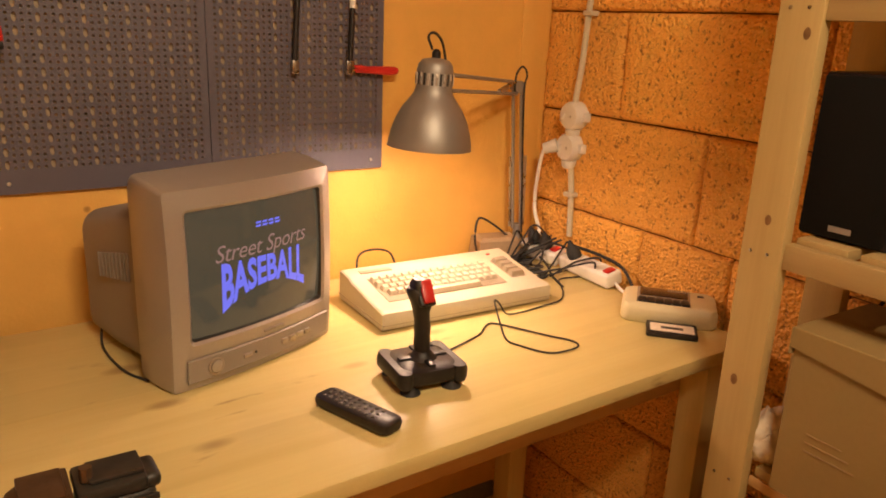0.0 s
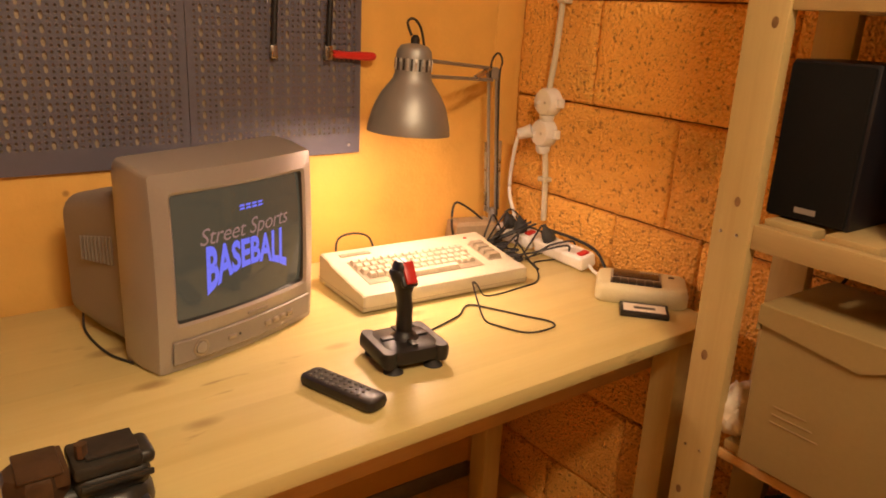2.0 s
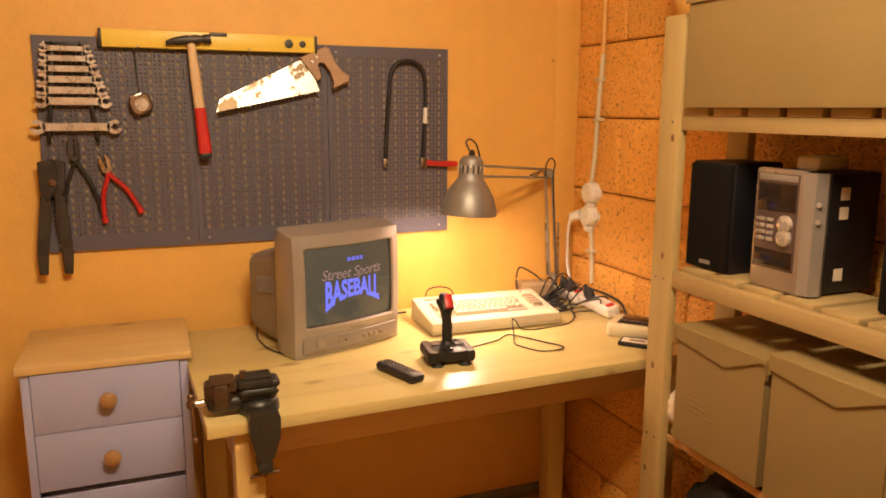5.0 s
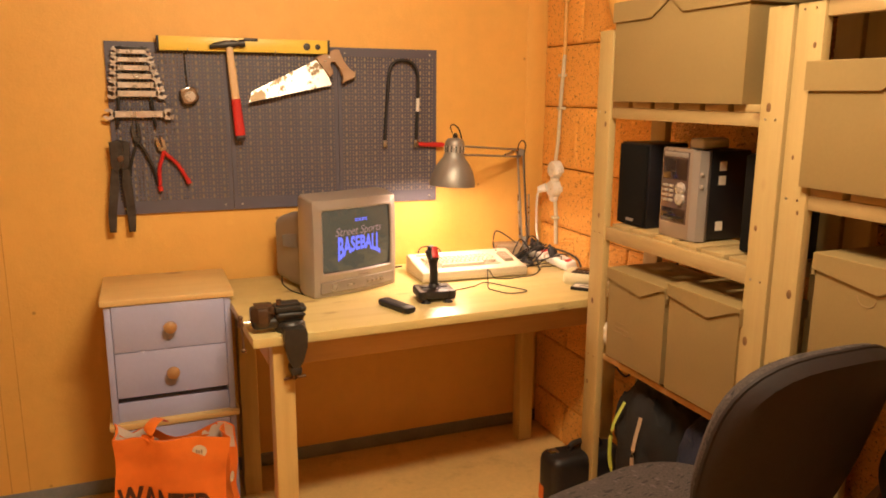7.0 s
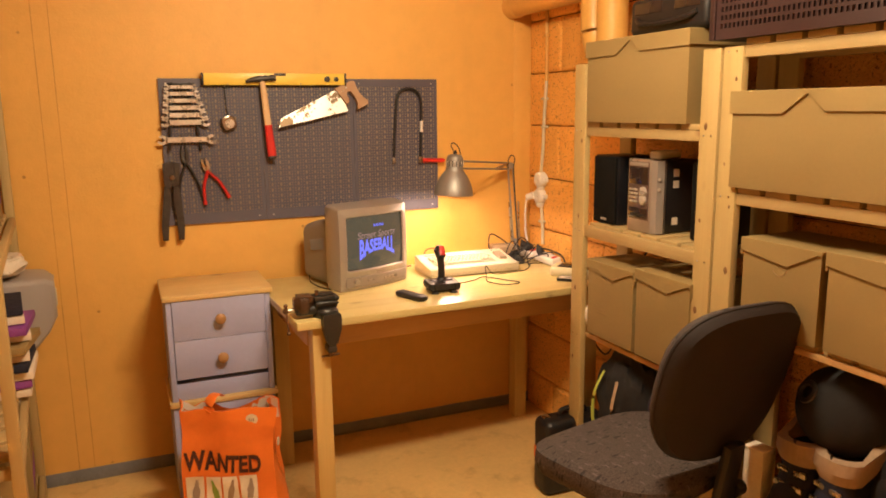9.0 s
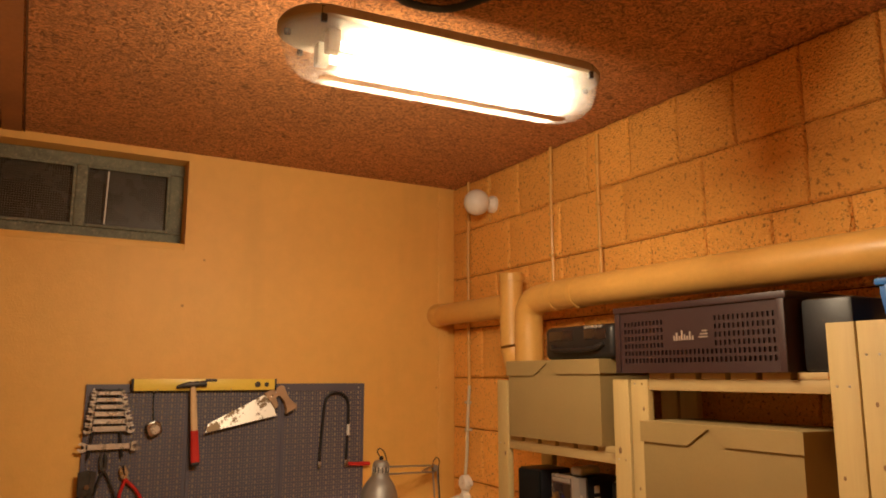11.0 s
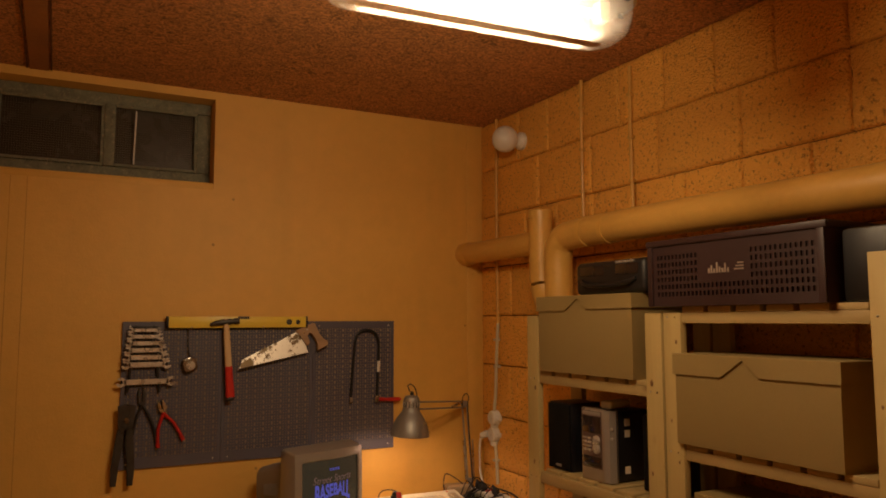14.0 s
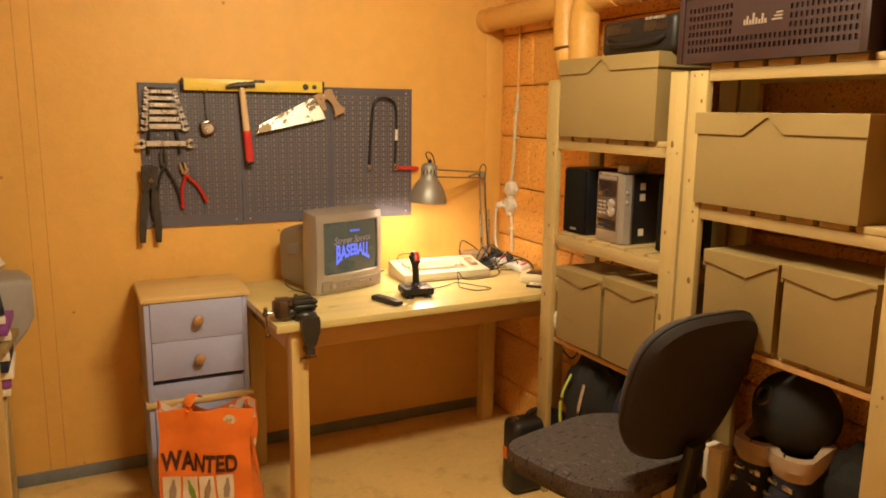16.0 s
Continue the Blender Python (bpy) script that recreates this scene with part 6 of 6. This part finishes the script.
# ---- things on the floor and the lowest shelves ----
tc = thing("tool_case", "black plastic tool case standing by the shelf post", "tool case", pose(0.930, 0.76, 0, 0, 0, -90))
part("shell", one(box, (0, 0, 0.0), (0.115, 0.28, 0.31), 0.03, segments=3), M_black, tc)
part("handle", one(tube, [(0.055, 0.09, 0.305), (0.055, 0.10, 0.33), (0.055, 0.15, 0.337), (0.055, 0.20, 0.33), (0.055, 0.21, 0.305)], 0.010), M_black, tc)
part("latch", one(box, (0.03, 0.02, 0.295), (0.06, 0.05, 0.315), 0.004), M_steel, tc)
part("sticker", one(box, (0.02, -0.002, 0.14), (0.05, 0.002, 0.19)), mat("orange_sticker", (0.7, 0.15, 0.02), 0.5), tc, "orange sticker")


def soft_heap(seed, sx, sy, sz):
    """A sagging cloth bag: an uneven rounded lump with a flat foot."""
    bm = B()
    verts = ball(bm, (0, 0, 0), 1.0, (1, 1, 1), 44)
    for v in verts:
        q = v.co.copy()
        q += 0.22 * noise.noise_vector(q * 1.7 + Vector((seed, 0, 0))) + 0.11 * noise.noise_vector(q * 4.0 + Vector((0, seed, 0))) + 0.035 * noise.noise_vector(q * 10 + Vector((seed, seed, 0)))
        v.co = Vector((q.x * sx, q.y * sy, max(q.z, -0.82) * sz + 0.82 * sz))
    return bm


def bag_on(name, label, seed, size, m, material, stripes=()):
    t = thing(name, label, "bag", m)
    part("cloth", soft_heap(seed, *size), material, t)
    for pts, mt in stripes:
        part("strap", one(tube, pts, 0.006, 6, 6, 0.4), mt, t)
    return t


bag_on("sports_bag", "black nylon sports bag with lime piping under the shelf", 2.1, (0.110, 0.165, 0.245), pose(1.177, 0.444, 0.21), M_cloth, [([(-0.130, 0.05, 0.10), (-0.142, 0.055, 0.18), (-0.132, 0.06, 0.27), (-0.09, 0.065, 0.34)], M_lime), ([(-0.125, -0.06, 0.10), (-0.138, -0.05, 0.22), (-0.10, -0.03, 0.33)], M_tan)])
bag_on("sports_bag", "navy nylon bag slumped under the shelf", 5.3, (0.110, 0.16, 0.225), pose(1.177, 0.185, 0.21), M_navy, [([(-0.12, 0.05, 0.03), (-0.125, 0.06, 0.12), (-0.09, 0.07, 0.2)], M_greyink)])
hl = thing("helmet", "black padded helmet lying on the boots under the shelf", "helmet", pose(1.19, -0.405, 0.632) @ Matrix.Scale(0.9, 4))
part("shell", one(lambda b: [v for v in ball(b, (0, 0, 0.10), 0.125, (0.95, 1.1, 1.05), 24)]), M_cloth, hl)
part("eye_opening", one(lathe, [(0.036, 0), (0.034, 0.006), (0.022, 0.008), (0.018, 0.0), (0.0005, 0.0)], pose(-0.098, 0.045, 0.160, 0, -62, -12), 20), M_dark, hl, "grey rimmed opening")


def boot(m, label):
    b = thing("boot", label, "boot", m, "boots under the shelf")
    part("upper", one(loft, [[(x - 0.02 * f, y, z) for x, y in rounded(w, 0.10, 0.045, 4)] for w, z, f in ((0.24, 0.025, 1.6), (0.25, 0.06, 1.8), (0.20, 0.10, 0.8), (0.15, 0.14, 0.0), (0.145, 0.19, 0.0))]), M_navy, b)
    part("cuff", one(loft, [[(x, y, z + 0.02 * (x > 0)) for x, y in rounded(w, d, 0.05, 4)] for w, d, z in ((0.15, 0.112, 0.165), (0.17, 0.13, 0.185), (0.165, 0.125, 0.205), (0.13, 0.09, 0.207), (0.12, 0.08, 0.17))], False), M_tan, b, "tan padded cuff")
    part("sole", one(loft, [[(x - 0.034, y, z) for x, y in rounded(w, d, 0.05, 4)] for w, d, z in ((0.25, 0.10, 0.0), (0.265, 0.108, 0.01), (0.262, 0.106, 0.03))]), M_rubber, b)
    for k in range(4):
        part("buckle", one(box, (-0.11 + 0.012 * k, -0.04, 0.07 + 0.025 * k), (-0.10 + 0.012 * k, 0.04, 0.08 + 0.025 * k), 0.002), M_steel, b)
    return b


boot(pose(1.150, -0.345, 0.319, 0, 0, 6) @ Matrix.Diagonal((1, 1.05, 1.55, 1)), "navy winter boot with tan cuff on the low shelf")
boot(pose(1.155, -0.465, 0.319, 0, 0, -4) @ Matrix.Diagonal((1, 1.05, 1.55, 1)), "navy winter boot with tan cuff, buckled")
wb = thing("white_box", "white cardboard carton beside the boots", "carton", pose(1.072, -0.262, 0.319, 0, 0, 8))
part("body", one(box, (0, 0, 0), (0.05, 0.06, 0.24), 0.003), M_paper, wb)
part("lid", one(box, (-0.002, -0.002, 0.24), (0.052, 0.062, 0.248), 0.002), M_paper, wb)
jk = thing("cable_box", "open carton of tangled cables and connectors", "carton", pose(1.075, -0.735, 0.319))
part("carton", one(loft, [[(x, y, z) for x, y in ((f, f), (0.2 - f, f), (0.2 - f, 0.2 - f), (f, 0.2 - f))] for f, z in ((0.002, 0), (0, 0.004), (0, 0.16), (0.004, 0.16), (0.004, 0.01))]), M_card, jk)
rnd = random.Random(9)
for k in range(9):
    pts = [(0.02 + 0.16 * rnd.random(), 0.02 + 0.16 * rnd.random(), 0.10 + 0.13 * rnd.random()) for _ in range(7)]
    part("cable", one(tube, pts, 0.0035, 6, 5), M_rubber, jk)
for k in range(9):
    x, y, z = 0.01 + 0.15 * rnd.random(), 0.02 + 0.16 * rnd.random(), 0.17 + 0.05 * rnd.random()
    part("connector", one(box, (x, y, z), (x + 0.022, y + 0.013, z + 0.012), 0.002, None), (M_chrome, M_white, M_steel)[k % 3], jk)
bag_on("rucksack", "black rucksack slumped under the shelf boards", 12.4, (0.075, 0.15, 0.215), pose(1.225, -0.60, 0.319), M_cloth)
solo("paper_bundle", soft_heap(7.7, 0.045, 0.030, 0.055), M_paper, "crumpled white paper beside the cardboard box", "paper", pose(1.125, 0.630, 0.6855))
cable([(1.345, 0.60, 1.05), (1.335, 0.585, 0.98), (1.30, 0.60, 0.93), (1.325, 0.66, 0.90), (1.345, 0.64, 0.86), (1.33, 0.60, 0.80), (1.34, 0.62, 0.70)], 0.0035, "black cable hanging on the block wall behind the shelf", M_rubber)
cable([(1.335, 0.98, 0.77), (1.33, 0.97, 0.66), (1.315, 0.955, 0.56), (1.335, 0.93, 0.50), (1.34, 0.86, 0.47), (1.335, 0.80, 0.52)], 0.0035, "black cable drooping under the desk", M_rubber)

# ---- shelf along the left wall ----
lr = thing("pine_rack", "raw pine rack crowded with papers and boxes", "shelf", pose(-0.785, 0.40, 0, 0, 0, 4.5))
for x in (-0.036, -0.335):
    for y in (0.0, 1.065):
        part("post", one(box, (x, y, 0), (x + 0.03, y + 0.06, 2.0), 0.002), M_post, lr)
LEVELS = (0.12, 0.62, 1.15, 1.70)
for z in LEVELS:
    for x in (-0.026, -0.345):
        part("rail", one(box, (x, 0.061, z - 0.05), (x + 0.02, 1.064, z - 0.016), 0.002), M_rail, lr)
    for y in (0.03, 1.09):
        part("bearer", one(box, (-0.304, y - 0.012, z - 0.05), (-0.037, y + 0.012, z - 0.018), 0.002), M_slat, lr)
    for k in range(9):
        y = 0.062 + k * 0.1125
        part("slat", one(box, (-0.33, y, z - 0.0155), (-0.03, y + 0.09, z), 0.002), M_slat, lr)
mo = thing("computer_monitor", "grey tube monitor stored sideways on the rack", "monitor", pose(-0.85, 1.26, 0.621, 0, 0, 5))
part("rear_case", one(loft, [[(x, 0.12 + y, zc + z) for y, z in rounded(w, h, 0.02, 4)] for x, w, h, zc in ((-0.26, 0.28, 0.30, 0.16), (-0.10, 0.28, 0.30, 0.16), (0.0, 0.26, 0.28, 0.17), (0.07, 0.22, 0.20, 0.205), (0.10, 0.16, 0.13, 0.22))]), M_monitor, mo, "tapered grey rear case")
part("connector_plate", one(box, (0.098, 0.08, 0.19), (0.104, 0.16, 0.24), 0.003), M_beige, mo)
rnd = random.Random(21)
for k in range(10):
    z = 0.621 + 0.03 * k
    bm = B()
    box(bm, (0, 0, 0), (0.21, 0.24, 0.026), 0.003)
    solo("magazine", bm, (M_paper, M_purple, M_paper, M_navy, M_paper, M_card)[k % 6], ("pile of worn white papers", "purple magazine in a pile", "white booklet in a pile", "dark blue magazine in a pile", "stack of white sheets", "brown folder in a pile")[k % 6], "magazine", pose(-1.03 + 0.02 * rnd.random(), 0.88 + 0.03 * rnd.random(), z, 0, 0, rnd.uniform(-6, 10)), "pile of magazines")
bm = soft_heap(15.0, 0.09, 0.12, 0.045)
solo("paper_bundle", bm, M_paper, "crumpled white papers lying on the monitor", "paper", pose(-0.93, 1.33, 0.945))
for y, z, h in ((0.62, 1.15, 0.32), (1.02, 1.15, 0.34), (0.75, 1.70, 0.25), (0.75, 0.12, 0.34), (1.10, 0.12, 0.36)):
    bx = thing("carton", "brown carton with purple print on the rack", "cardboard box", pose(-1.115 - 0.05 * (y - 0.6), y, z, 0, 0, 5.45), "cartons on the rack")
    part("body", one(box, (0, 0, 0), (0.27, 0.30, h), 0.003), M_card, bx)
    part("print", one(box, (0.2695, 0.04, h * 0.18), (0.271, 0.26, h * 0.34)), M_purple, bx)
    part("tape", one(box, (0.05, 0.13, h - 0.001), (0.271, 0.18, h + 0.001)), M_keyf, bx)

# ---- blocks of the east wall ----


def block_mesh(length, height, seed):
    """The face of one rough block: uneven, rounded edges, slightly hollow corners. Along y and z, face towards -x."""
    def cuts(size):
        """Steps across a face, close together by its edges."""
        inner = max(3, round((size - 0.04) / 0.03))
        return [0.0, 0.004, 0.010] + [0.02 + (size - 0.04) * k / inner for k in range(inner + 1)] + [size - 0.010, size - 0.004, size]

    ys, zs = cuts(length), cuts(height)
    ny, nz = len(ys) - 1, len(zs) - 1
    bm = B()
    rows = []
    for j, z in enumerate(zs):
        row = []
        for i, y in enumerate(ys):
            e = min(y, length - y, z, height - z)
            p = Vector((y * 30 + seed * 7.1, z * 30, seed * 3.3))
            rough = 0.0022 * noise.noise(p) + 0.0022 * noise.noise(p * 2.3)
            wob = 0.0026 * noise.noise(Vector((y * 22, z * 22, seed + 5.0)))
            chip = 0.011 * max(0.0, noise.noise(Vector((y * 34, z * 34, seed + 9.0))))
            depth = 0.018 if e < 0.0005 else (0.004 + chip if e < 0.006 else (0.0012 + 0.5 * chip if e < 0.012 else 0.0))
            yy = y + (wob if 0 < i < ny else (0.0004 + abs(wob)) * (1 if i == 0 else -1))
            zz = z + (wob if 0 < j < nz else (0.0004 + abs(wob)) * (1 if j == 0 else -1))
            if e < 0.006 and e > 0.0005:
                yy, zz = y + 0.7 * wob, z + 0.7 * wob
            row.append(bm.verts.new((depth - rough if e > 0.0005 else depth, yy, zz)))
        rows.append(row)
    for j in range(nz):
        for i in range(ny):
            bm.faces.new((rows[j][i + 1], rows[j][i], rows[j + 1][i], rows[j + 1][i + 1]))
    me = bpy.data.meshes.new("block")
    bmesh.ops.recalc_face_normals(bm, faces=bm.faces)
    bm.to_mesh(me)
    bm.free()
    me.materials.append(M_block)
    me.polygons.foreach_set("use_smooth", [True] * len(me.polygons))
    return me


block_kinds = {}


def lay(y1, y0, z, h, seed):
    key = (round(y1 - y0, 2), round(h, 3), seed % 3)
    if key not in block_kinds:
        block_kinds[key] = block_mesh(y1 - y0, h, seed + 1)
    ob = new("block", block_kinds[key])
    ob.parent = wall_east
    ob.location = (XB - 0.004, y0, z)


# courses from the floor: foot, height, first joint from the corner, block length
courses = [(0.0, 0.18, 1.31, 0.5), (0.18, 0.25, 1.06, 0.5), (0.43, 0.25, 1.31, 0.5), (0.68, 0.25, 1.17, 0.25), (0.93, 0.248, 1.023, 0.5), (1.178, 0.247, 1.285, 0.5), (1.425, 0.242, 1.04, 0.5), (1.667, 0.243, 1.28, 0.25), (1.91, 0.255, 1.40, 0.25), (2.165, 0.24, 1.42, 0.38), (2.405, 0.245, 1.20, 0.24)]
seed = 0
for z, h, first, length in courses:
    y1 = YW
    y0 = first
    while y1 > Y0 + 0.02:
        y0 = max(y0, Y0)
        if y1 - y0 > 0.03:
            lay(y1, y0, z, h, seed)
        seed += 1
        y1, y0 = y0, y0 - length
